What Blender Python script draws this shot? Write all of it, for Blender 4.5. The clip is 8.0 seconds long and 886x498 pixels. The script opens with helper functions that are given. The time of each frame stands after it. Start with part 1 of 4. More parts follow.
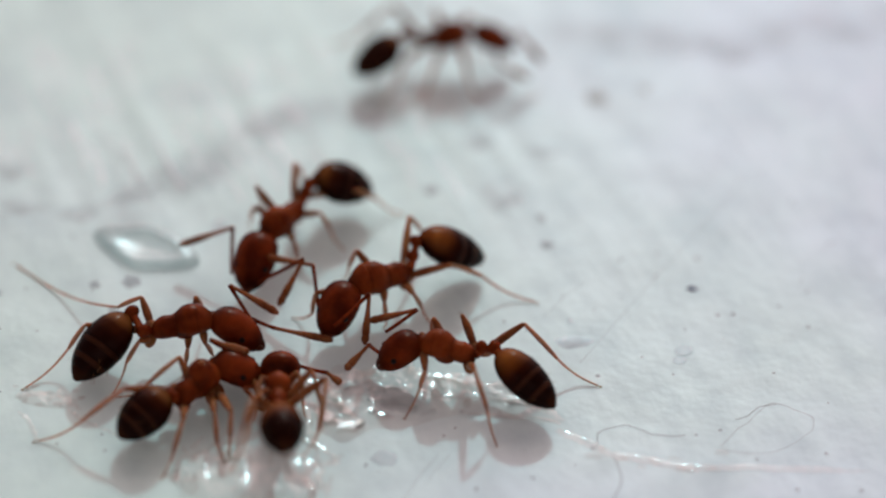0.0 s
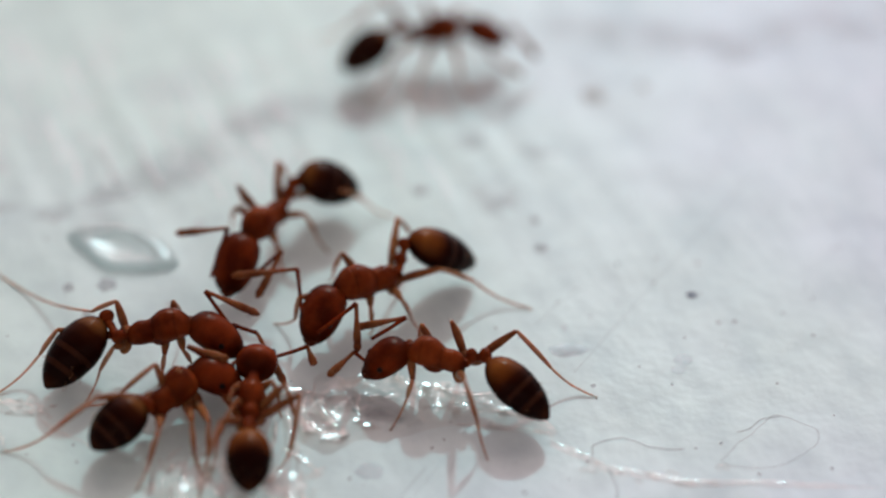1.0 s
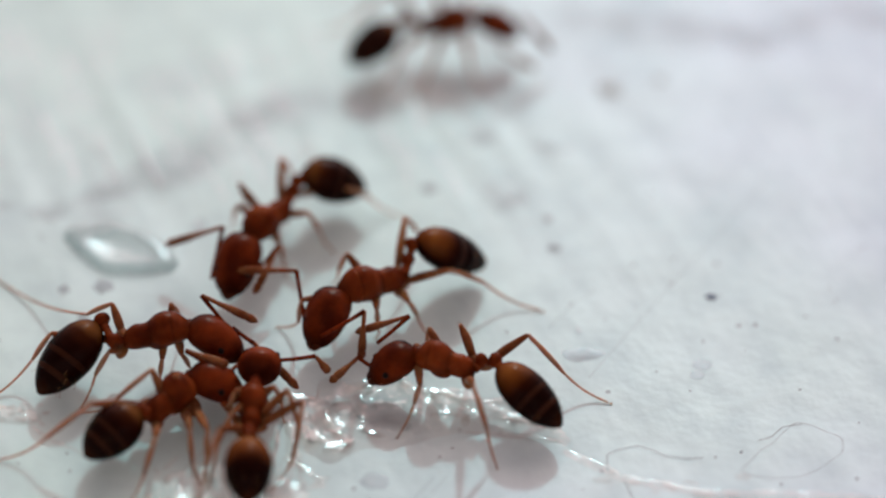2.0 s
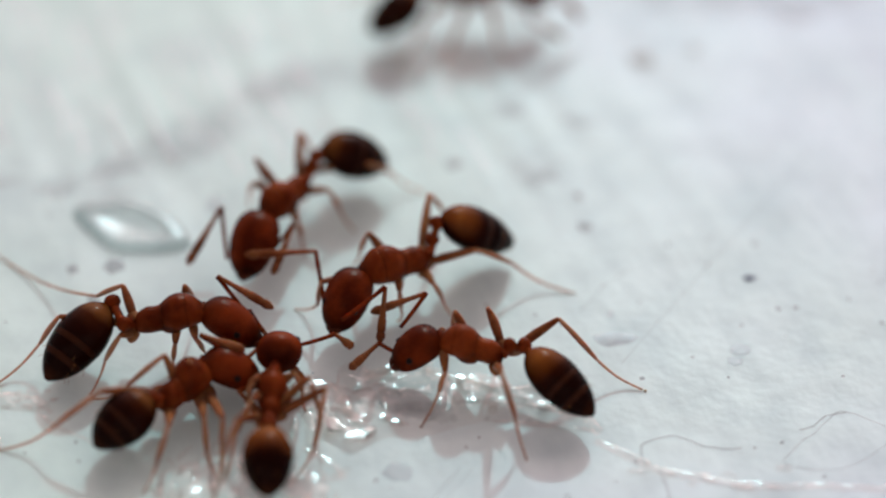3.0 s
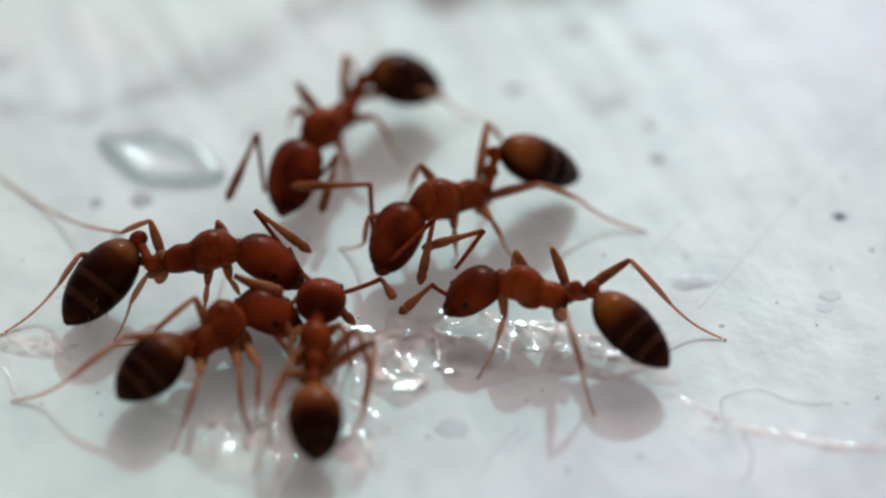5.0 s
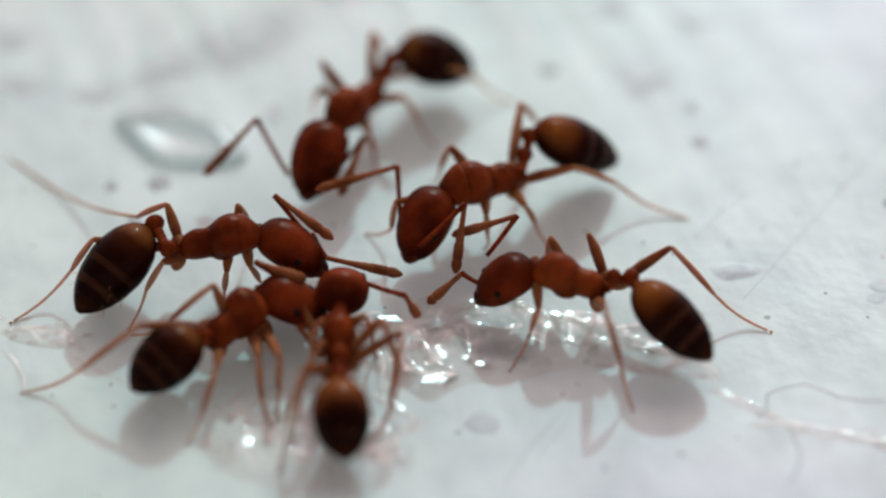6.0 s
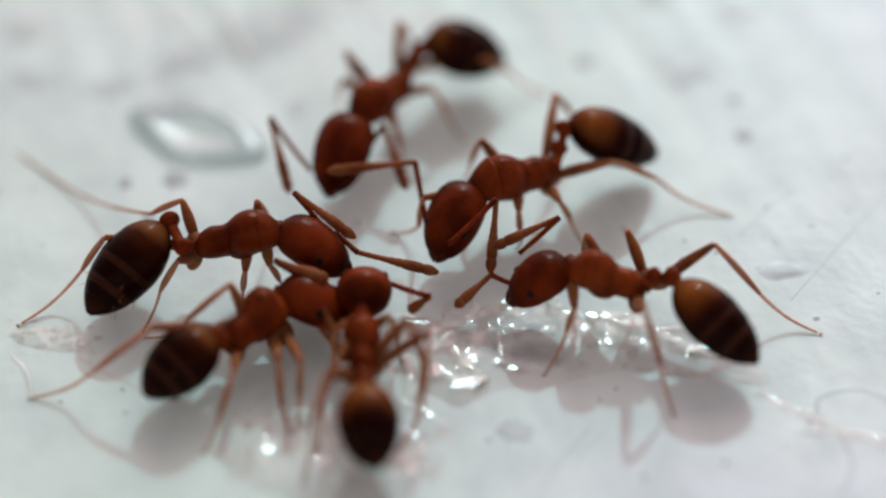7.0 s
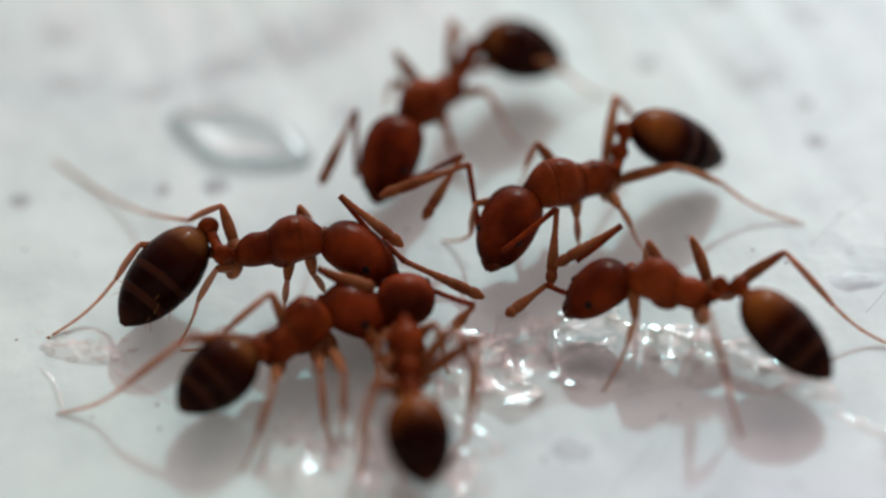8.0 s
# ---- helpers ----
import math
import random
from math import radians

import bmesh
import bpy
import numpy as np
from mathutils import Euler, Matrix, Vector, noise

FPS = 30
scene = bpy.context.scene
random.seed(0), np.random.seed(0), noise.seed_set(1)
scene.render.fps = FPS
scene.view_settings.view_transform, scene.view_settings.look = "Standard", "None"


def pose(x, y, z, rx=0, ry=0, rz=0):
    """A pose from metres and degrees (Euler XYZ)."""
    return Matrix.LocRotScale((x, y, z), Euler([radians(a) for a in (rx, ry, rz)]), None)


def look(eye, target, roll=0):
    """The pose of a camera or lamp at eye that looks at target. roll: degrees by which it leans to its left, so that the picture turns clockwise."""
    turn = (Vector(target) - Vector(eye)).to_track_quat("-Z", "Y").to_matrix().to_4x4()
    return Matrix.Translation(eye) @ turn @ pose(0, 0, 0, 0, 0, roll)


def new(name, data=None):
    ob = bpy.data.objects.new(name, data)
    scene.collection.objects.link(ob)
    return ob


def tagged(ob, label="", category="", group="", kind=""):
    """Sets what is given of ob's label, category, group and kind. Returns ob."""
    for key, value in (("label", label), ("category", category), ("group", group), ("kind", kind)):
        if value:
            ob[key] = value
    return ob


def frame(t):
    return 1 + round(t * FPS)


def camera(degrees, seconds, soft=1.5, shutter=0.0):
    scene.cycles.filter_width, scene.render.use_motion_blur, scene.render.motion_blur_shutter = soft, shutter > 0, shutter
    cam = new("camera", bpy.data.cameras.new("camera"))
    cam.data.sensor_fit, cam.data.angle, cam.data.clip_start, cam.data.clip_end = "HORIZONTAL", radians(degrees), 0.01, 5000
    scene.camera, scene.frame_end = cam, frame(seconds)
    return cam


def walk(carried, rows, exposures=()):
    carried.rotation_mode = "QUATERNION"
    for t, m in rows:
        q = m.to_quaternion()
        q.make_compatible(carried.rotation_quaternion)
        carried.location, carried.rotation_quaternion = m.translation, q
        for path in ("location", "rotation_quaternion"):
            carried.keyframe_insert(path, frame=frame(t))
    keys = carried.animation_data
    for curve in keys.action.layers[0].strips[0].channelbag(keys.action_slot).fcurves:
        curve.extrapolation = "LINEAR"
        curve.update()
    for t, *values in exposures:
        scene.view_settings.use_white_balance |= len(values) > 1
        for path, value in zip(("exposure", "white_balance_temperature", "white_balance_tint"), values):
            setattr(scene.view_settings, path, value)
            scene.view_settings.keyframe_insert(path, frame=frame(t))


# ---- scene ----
MM = 0.001  # all numbers below are millimetres

# ---- camera ----
cam = camera(22.0, 8.0, soft=2.4)
cam.data.dof.use_dof = True  # macro lens: shallow depth
cam.data.dof.aperture_fstop = 26.5
PATH = [
    (0, (-1.315, -31.594, 37.294), (-1.314, -30.177, 35.884), 1.5),
    (0.5, (-1.289, -30.811, 36.553), (-1.286, -29.394, 35.142), 1.7),
    (1, (-1.183, -29.971, 35.835), (-1.178, -28.554, 34.423), 1.9),
    (2.5, (-0.867, -27.778, 34.012), (-0.89, -26.373, 32.588), 1.1),
    (3, (-1.185, -26.851, 33.334), (-1.21, -25.462, 31.896), 1.1),
    (3.5, (-1.232, -26.007, 32.621), (-1.261, -24.632, 31.169), 0.9),
    (4, (-1.197, -25.113, 32.101), (-1.24, -23.759, 30.629), 0.5),
    (4.5, (-1.342, -24.619, 31.18), (-1.395, -23.267, 29.707), 0.3),
    (6, (-1.493, -23.009, 28.672), (-1.585, -21.659, 27.2), -0.5),
    (6.5, (-1.507, -22.454, 27.835), (-1.612, -21.101, 26.366), -1.0),
    (7, (-1.501, -21.954, 26.942), (-1.624, -20.591, 25.484), -1.5),
    (7.5, (-1.477, -21.465, 26.089), (-1.626, -20.092, 24.642), -2.2),
    (8, (-1.415, -20.915, 25.21), (-1.597, -19.533, 23.776), -3.1),
]
EXPOSURES = [(0, -0.58, 5950, 1), (1, -0.55, 5950, 1), (2.5, -0.45, 5950, 1), (4.5, -0.38, 5980, 1), (7, -0.39, 6050, 2), (8, -0.39, 6100, 3)]
walk(cam, [(t, look(Vector(eye) * MM, Vector(target) * MM, roll)) for t, eye, target, roll in PATH], EXPOSURES)

# ---- light: low sun from behind the ants, clear sky ----
SUN_FROM = Vector((0.14, 1.40, 1.0)).normalized()
world = bpy.data.worlds.new("world")
scene.world = world
world.use_nodes = True
sky = world.node_tree.nodes.new("ShaderNodeTexSky")
sky.sky_type, sky.sun_disc = "NISHITA", False
sky.sun_elevation, sky.sun_rotation = math.asin(SUN_FROM.z), math.atan2(SUN_FROM.x, SUN_FROM.y)
sky.dust_density, sky.air_density, sky.ozone_density = 4.0, 1.0, 1.0
hazy = world.node_tree.nodes.new("ShaderNodeHueSaturation")  # milky, almost colourless haze
hazy.inputs["Saturation"].default_value = 0.12
world.node_tree.links.new(sky.outputs[0], hazy.inputs["Color"])
hazy.inputs["Value"].default_value = 1.12
warm = world.node_tree.nodes.new("ShaderNodeMix")
warm.data_type, warm.blend_type = "RGBA", "MULTIPLY"
warm.inputs[0].default_value, warm.inputs[7].default_value = 1.0, (1.38, 0.945, 0.93, 1)
world.node_tree.links.new(hazy.outputs[0], warm.inputs[6])
world.node_tree.links.new(warm.outputs[2], world.node_tree.nodes["Background"].inputs["Color"])
world.node_tree.nodes["Background"].inputs["Strength"].default_value = 0.122
sun_data = bpy.data.lights.new("sun", "SUN")
sun_data.energy, sun_data.angle, sun_data.color = 1.42, radians(0.5), (0.68, 1.0, 1.02)
sun = new("sun", sun_data)
sun.matrix_world = look(SUN_FROM * 0.3, (0, 0, 0))


# ---- materials ----
def material(name, colour, rough, **extra):
    m = bpy.data.materials.new(name)
    m.use_nodes = True
    b = m.node_tree.nodes["Principled BSDF"]
    b.inputs["Base Color"].default_value = (*colour, 1)
    b.inputs["Roughness"].default_value = rough
    for key, value in extra.items():
        b.inputs[key.replace("_", " ")].default_value = value
    return m


def noise_node(m, per_mm, detail=4.0, where="Object", stretch=None):
    """A noise of so many features to the millimetre."""
    n, l = m.node_tree.nodes, m.node_tree.links
    co = n.new("ShaderNodeTexCoord")
    out = co.outputs[where]
    if stretch:
        mp = n.new("ShaderNodeMapping")
        mp.inputs["Rotation"].default_value = (0, 0, radians(stretch[2]))
        mp.vector_type = "TEXTURE"
        mp.inputs["Scale"].default_value = (1 / stretch[0], 1 / stretch[1], 1)
        l.new(out, mp.inputs[0])
        out = mp.outputs[0]
    t = n.new("ShaderNodeTexNoise")
    t.inputs["Scale"].default_value = per_mm / MM
    t.inputs["Detail"].default_value = detail
    l.new(out, t.inputs["Vector"])
    return t.outputs["Fac"]


def ramp(m, fac, stops):
    n, l = m.node_tree.nodes, m.node_tree.links
    r = n.new("ShaderNodeValToRGB")
    while len(r.color_ramp.elements) < len(stops):
        r.color_ramp.elements.new(0.5)
    for e, (at, c) in zip(r.color_ramp.elements, stops):
        e.position, e.color = at, (*c, 1)
    l.new(fac, r.inputs[0])
    return r.outputs[0]


def mixed(m, fac, a, b, blend="MIX"):
    n, l = m.node_tree.nodes, m.node_tree.links
    x = n.new("ShaderNodeMix")
    x.data_type, x.blend_type = "RGBA", blend
    for value, slot in ((fac, 0), (a, 6), (b, 7)):
        if hasattr(value, "links"):
            l.new(value, x.inputs[slot])
        else:
            x.inputs[slot].default_value = value if slot == 0 else (*value, 1)
    return x.outputs[2]


def bump(m, height, strength, depth_mm):
    n, l = m.node_tree.nodes, m.node_tree.links
    bn = n.new("ShaderNodeBump")
    bn.inputs["Strength"].default_value = strength
    bn.inputs["Distance"].default_value = depth_mm * MM
    l.new(height, bn.inputs["Height"])
    l.new(bn.outputs[0], n["Principled BSDF"].inputs["Normal"])
    return bn


def colour(m, out):
    m.node_tree.links.new(out, m.node_tree.nodes["Principled BSDF"].inputs["Base Color"])


def cuticle(name, low, high, rough=0.3, sss=0.25, shine=0.2):
    """Horny, slightly translucent shell: fine grain, blotches and a gloss."""
    m = material(name, high, rough, Subsurface_Weight=sss, Subsurface_Scale=0.25 * MM, Specular_IOR_Level=shine, Specular_Tint=(1.0, 0.72, 0.5, 1))
    m.node_tree.nodes["Principled BSDF"].inputs["Subsurface Radius"].default_value = (1.0, 0.35, 0.12)
    blotch = ramp(m, noise_node(m, 1.5, 3), [(0.36, low), (0.66, high)])
    colour(m, mixed(m, 1.0, blotch, ramp(m, noise_node(m, 22, 5), [(0.3, (0.82, 0.8, 0.78)), (0.6, (1, 1, 1))]), "MULTIPLY"))
    bump(m, noise_node(m, 22, 4), 0.35, 0.012)
    return m


def darken_along(m, stops):
    """Darkens the colour at given places along a body part."""
    b = m.node_tree.nodes["Principled BSDF"]
    a = m.node_tree.nodes.new("ShaderNodeAttribute")
    a.attribute_name = "along"
    shade = ramp(m, a.outputs["Fac"], [(at, (v, v, v)) for at, v in stops])
    colour(m, mixed(m, 1.0, b.inputs["Base Color"].links[0].from_socket, shade, "MULTIPLY"))


HEAD = cuticle("head_cuticle", (0.058, 0.0070, 0.0018), (0.160, 0.0245, 0.0048), 0.25, 0.45, 0.055)
BODY = cuticle("body_cuticle", (0.078, 0.0110, 0.0026), (0.200, 0.0390, 0.0080), 0.25, 0.45, 0.055)
darken_along(HEAD, [(0.0, 0.42), (0.14, 0.62), (0.40, 1.0), (0.78, 0.95), (0.95, 0.45)])
darken_along(BODY, [(0.0, 0.6), (0.10, 1.0), (0.225, 1.0), (0.25, 0.72), (0.28, 1.0), (0.52, 0.95), (0.59, 0.66), (0.64, 0.95), (0.90, 0.85), (1.0, 0.6)])
LIMB = cuticle("limb_cuticle", (0.125, 0.042, 0.015), (0.265, 0.116, 0.047), 0.35, 0.5, 0.05)
SHIN = cuticle("shin_cuticle", (0.25, 0.125, 0.066), (0.39, 0.225, 0.130), 0.38, 0.5, 0.05)
FOOT = cuticle("foot_cuticle", (0.34, 0.200, 0.125), (0.48, 0.310, 0.200), 0.45, 0.5, 0.08)
JAW = cuticle("jaw", (0.025, 0.004, 0.002), (0.055, 0.010, 0.004), 0.35, 0.1, 0.15)
for thin, body in ((SHIN, 0.9), (FOOT, 0.78)):  # thin cuticle lets light through
    thin.node_tree.nodes["Principled BSDF"].inputs["Alpha"].default_value = body
EYE = material("eye", (0.006, 0.003, 0.003), 0.5, Specular_IOR_Level=0.1)


def gaster_plate(name, stops, flank):
    """Glossy shell of the gaster, coloured from the waist to the tip; darker down the flanks and below."""
    m = cuticle(name, (0.010, 0.003, 0.0015), (0.022, 0.006, 0.003), 0.12, 0.0, 0.03)
    n, l = m.node_tree.nodes, m.node_tree.links
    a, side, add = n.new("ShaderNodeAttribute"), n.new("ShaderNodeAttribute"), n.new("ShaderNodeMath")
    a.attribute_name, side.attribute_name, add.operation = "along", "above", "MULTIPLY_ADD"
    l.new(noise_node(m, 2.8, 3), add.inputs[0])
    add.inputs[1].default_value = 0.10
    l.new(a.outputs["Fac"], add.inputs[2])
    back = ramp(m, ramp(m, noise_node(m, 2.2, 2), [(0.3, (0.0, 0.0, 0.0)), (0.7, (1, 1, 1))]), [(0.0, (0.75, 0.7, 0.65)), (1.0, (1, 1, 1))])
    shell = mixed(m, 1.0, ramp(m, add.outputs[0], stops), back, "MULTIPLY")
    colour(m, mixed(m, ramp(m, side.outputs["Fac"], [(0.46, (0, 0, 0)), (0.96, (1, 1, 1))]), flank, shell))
    b = n["Principled BSDF"]
    b.inputs["Coat Weight"].default_value, b.inputs["Coat Roughness"].default_value = 0.05, 0.04
    return m


# FRONT: amber base, its colour brightened to stand for golden glints
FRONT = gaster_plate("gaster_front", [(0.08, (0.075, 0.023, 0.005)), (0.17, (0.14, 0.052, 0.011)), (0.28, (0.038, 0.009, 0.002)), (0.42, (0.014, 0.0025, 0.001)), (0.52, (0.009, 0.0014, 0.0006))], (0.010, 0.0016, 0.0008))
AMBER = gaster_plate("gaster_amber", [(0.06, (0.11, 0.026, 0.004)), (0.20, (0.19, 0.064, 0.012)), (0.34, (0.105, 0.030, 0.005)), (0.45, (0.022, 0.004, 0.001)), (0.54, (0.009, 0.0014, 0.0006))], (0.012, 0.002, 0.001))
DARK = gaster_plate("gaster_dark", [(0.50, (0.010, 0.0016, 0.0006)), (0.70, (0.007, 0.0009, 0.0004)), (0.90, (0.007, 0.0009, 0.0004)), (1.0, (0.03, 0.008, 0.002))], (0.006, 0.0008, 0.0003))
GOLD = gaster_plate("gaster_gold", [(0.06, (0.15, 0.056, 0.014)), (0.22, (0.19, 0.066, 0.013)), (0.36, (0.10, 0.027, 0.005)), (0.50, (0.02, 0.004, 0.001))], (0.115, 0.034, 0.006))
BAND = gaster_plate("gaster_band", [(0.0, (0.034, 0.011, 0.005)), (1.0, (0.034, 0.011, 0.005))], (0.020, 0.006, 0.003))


def plate_material():
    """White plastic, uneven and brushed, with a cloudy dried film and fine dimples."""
    m = material("white_plastic", (0.8, 0.82, 0.82), 0.42, Specular_IOR_Level=0.28)
    n, l = m.node_tree.nodes, m.node_tree.links
    across, place, tint = n.new("ShaderNodeTexCoord"), n.new("ShaderNodeSeparateXYZ"), n.new("ShaderNodeMath")
    l.new(across.outputs["Object"], place.inputs[0])
    tint.operation = "MULTIPLY_ADD"  # greenish towards one side, bluish towards the other
    l.new(place.outputs[0], tint.inputs[0])
    tint.inputs[1].default_value = 0.018 / MM
    l.new(noise_node(m, 0.06, 4), tint.inputs[2])
    stains = ramp(m, tint.outputs[0], [(0.34, (0.645, 0.82, 0.77)), (0.52, (0.66, 0.80, 0.80)), (0.66, (0.66, 0.757, 0.834))])
    cloud = ramp(m, noise_node(m, 0.5, 6), [(0.32, (0.84, 0.85, 0.87)), (0.50, (0.96, 0.96, 0.96)), (0.68, (1, 1, 1))])
    fine = ramp(m, noise_node(m, 1.6, 6), [(0.3, (0.925, 0.93, 0.937)), (0.58, (1, 1, 1))])
    brushed = ramp(m, noise_node(m, 1.3, 3, stretch=(1.0, 0.16, 24)), [(0.34, (0.93, 0.935, 0.94)), (0.56, (1, 1, 1))])
    colour(m, mixed(m, 1.0, mixed(m, 1.0, mixed(m, 1.0, stains, cloud, "MULTIPLY"), fine, "MULTIPLY"), brushed, "MULTIPLY"))

    def plus(a, gain, b):
        k = n.new("ShaderNodeMath")
        k.operation = "MULTIPLY_ADD"
        l.new(a, k.inputs[0])
        k.inputs[1].default_value = gain
        l.new(b, k.inputs[2])
        return k.outputs[0]

    worn, streak = n.new("ShaderNodeMapRange"), n.new("ShaderNodeMath")  # brushed hard on the far part, polished by the patch
    l.new(place.outputs[1], worn.inputs["Value"])
    for slot, value in zip(("From Min", "From Max", "To Min", "To Max"), (3 * MM, 9 * MM, 0.4, 2.6)):
        worn.inputs[slot].default_value = value
    streak.operation = "MULTIPLY"
    l.new(noise_node(m, 1.1, 3, stretch=(1.0, 0.16, 24)), streak.inputs[0])
    l.new(worn.outputs[0], streak.inputs[1])
    height = plus(streak.outputs[0], 1.0, noise_node(m, 0.8, 3))
    height = plus(noise_node(m, 3.6, 2), 0.30, height)
    bump(m, plus(noise_node(m, 0.35, 2), 1.8, height), 0.47, 0.075)
    return m


PLATE = plate_material()


def clear_film(name, gloss_rough, bumps, depth, tint):
    """Clear sticky liquid: lets the light through and shines."""
    m = bpy.data.materials.new(name)
    m.use_nodes = True
    n, l = m.node_tree.nodes, m.node_tree.links
    n.remove(n["Principled BSDF"])
    clear, gloss, mix, fres = (n.new("ShaderNode" + k) for k in ("BsdfTransparent", "BsdfGlossy", "MixShader", "LayerWeight"))
    clear.inputs[0].default_value = (*tint, 1)
    gloss.inputs["Roughness"].default_value = gloss_rough
    fres.inputs["Blend"].default_value = 0.5
    fifth, shine = n.new("ShaderNodeMath"), n.new("ShaderNodeMath")
    fifth.operation, shine.operation = "POWER", "MULTIPLY_ADD"
    fifth.inputs[1].default_value = 5.0
    shine.inputs[1].default_value, shine.inputs[2].default_value = 0.95, 0.05
    l.new(fres.outputs["Facing"], fifth.inputs[0])
    l.new(fifth.outputs[0], shine.inputs[0])
    bn = n.new("ShaderNodeBump")
    bn.inputs["Strength"].default_value = 1.0
    bn.inputs["Distance"].default_value = depth * MM
    l.new(noise_node(m, bumps, 3), bn.inputs["Height"])
    l.new(bn.outputs[0], gloss.inputs["Normal"])
    l.new(shine.outputs[0], mix.inputs[0])
    l.new(clear.outputs[0], mix.inputs[1])
    l.new(gloss.outputs[0], mix.inputs[2])
    l.new(mix.outputs[0], n["Material Output"].inputs[0])
    return m


GEL = clear_film("sticky_gel", 0.10, 3.4, 0.03, (0.96, 0.94, 0.932))
FOLD = clear_film("smooth_gel", 0.11, 1.9, 0.035, (0.95, 0.945, 0.93))
FACET = clear_film("taut_gel", 0.13, 2.4, 0.012, (0.96, 0.945, 0.935))
DROP = clear_film("clear_drop", 0.24, 1.0, 0.02, (0.93, 0.945, 0.945))
BEAD = clear_film("small_drop", 0.34, 1.0, 0.02, (0.84, 0.84, 0.855))
RIND = clear_film("drop_rim", 0.32, 1.0, 0.02, (0.79, 0.82, 0.82))


def stain_material():
    """Thin dried film: greyish, uneven, thinner towards its rim."""
    m = material("dried_stain", (0.40, 0.39, 0.42), 0.5)
    n, l = m.node_tree.nodes, m.node_tree.links
    a = n.new("ShaderNodeAttribute")
    a.attribute_name = "along"
    k = n.new("ShaderNodeMath")
    k.operation = "MULTIPLY"
    l.new(ramp(m, a.outputs["Fac"], [(0.0, (0, 0, 0)), (0.5, (0.38, 0.38, 0.38))]), k.inputs[0])
    l.new(ramp(m, noise_node(m, 0.8, 5), [(0.36, (0.12, 0.12, 0.12)), (0.66, (1, 1, 1))]), k.inputs[1])
    l.new(k.outputs[0], n["Principled BSDF"].inputs["Alpha"])
    return m


def dirt(name, low, high, alpha=1.0):
    m = material(name, high, 0.65, Alpha=alpha)
    colour(m, ramp(m, noise_node(m, 8, 4), [(0.3, low), (0.7, high)]))
    return m


STAIN = stain_material()
FILL_WALL = dirt("pale_fill", (0.60, 0.50, 0.48), (0.68, 0.58, 0.56))
GRIME = dirt("grey_grime", (0.25, 0.25, 0.29), (0.42, 0.42, 0.46), 0.4)
BLUE = dirt("blue_grime", (0.06, 0.08, 0.15), (0.16, 0.19, 0.28))
OCHRE = dirt("ochre_crumb", (0.36, 0.30, 0.22), (0.52, 0.45, 0.34), 0.35)
FIBRE = dirt("fibre_grey", (0.36, 0.36, 0.38), (0.52, 0.52, 0.54), 0.2)
SCORE = dirt("scratch_grey", (0.42, 0.42, 0.44), (0.55, 0.55, 0.57), 0.15)
RIM = material("burr_white", (0.82, 0.84, 0.84), 0.22, Specular_IOR_Level=0.38)


# ---- mesh helpers ----
def part(name, bm, mat, parent=None, label="", at=(0, 0, 0), flat=False):
    """Links a bmesh in mm as one object, under a parent if given."""
    me = bpy.data.meshes.new(name)
    bmesh.ops.scale(bm, vec=(MM, MM, MM), verts=bm.verts)
    for f in bm.faces:
        f.smooth = not flat
    bm.to_mesh(me)
    bm.free()
    me.materials.append(mat)
    ob = new(name, me)
    ob.parent = parent
    ob.location = Vector(at) * MM
    return tagged(ob, label)


def axes(p0, p1, up):
    a = (p1 - p0).normalized()
    side = a.cross(Vector(up))
    side = side.normalized() if side.length > 1e-4 else Vector((1, 0, 0))
    return a, side, side.cross(a)


def loft(bm, p0, p1, profile, up=(0, 0, 1), seg=18):
    """Rounded body from p0 to p1; rows of the profile: place along, half width, half height, lift."""
    p0, p1 = Vector(p0), Vector(p1)
    a, side, high = axes(p0, p1, up)
    for key in ("along", "above"):
        if not bm.verts.layers.float.get(key):
            bm.verts.layers.float.new(key)
    layer, above = bm.verts.layers.float["along"], bm.verts.layers.float["above"]
    rings = []
    for s, w, h, lift in profile:
        c = p0.lerp(p1, s) + high * lift
        ring = []
        count = 1 if w < 1e-4 else seg
        for k in range(count):
            q = 2 * math.pi * k / seg
            v = bm.verts.new(c + side * (w * math.cos(q)) + high * (h * math.sin(q)) if count > 1 else c)
            v[layer], v[above] = s, 0.5 + 0.5 * math.sin(q)
            ring.append(v)
        rings.append(ring)
    for r0, r1 in zip(rings, rings[1:]):
        for k in range(seg):
            j = (k + 1) % seg
            if len(r0) == 1 and len(r1) > 1:
                bm.faces.new((r0[0], r1[k], r1[j]))
            elif len(r1) == 1 and len(r0) > 1:
                bm.faces.new((r0[k], r1[0], r0[j]))
            elif len(r0) > 1:
                bm.faces.new((r0[k], r1[k], r1[j], r0[j]))
    bmesh.ops.recalc_face_normals(bm, faces=bm.faces)
    return bm


def smooth_profile(rows, steps=26):
    """Many rings from few rows of (along, half width, half height, lift)."""
    s, w, h, l = np.array(rows, float).T
    u = 0.5 - 0.5 * np.cos(np.linspace(0, math.pi, steps))
    u = s[0] + (s[-1] - s[0]) * u
    fine = np.linspace(s[0], s[-1], 200)

    def soft(v):
        v = np.interp(fine, s, v)
        k = np.ones(13) / 13
        v = np.convolve(np.pad(v, 6, mode="edge"), k, "valid")
        return np.interp(u, fine, v)

    out = [[a, b, c, d] for a, b, c, d in zip(u, soft(w), soft(h), soft(l))]
    return out


def closed(profile):
    first, last = list(profile[0]), list(profile[-1])
    return [[first[0], 0, 0, first[3]], *profile, [last[0], 0, 0, last[3]]]


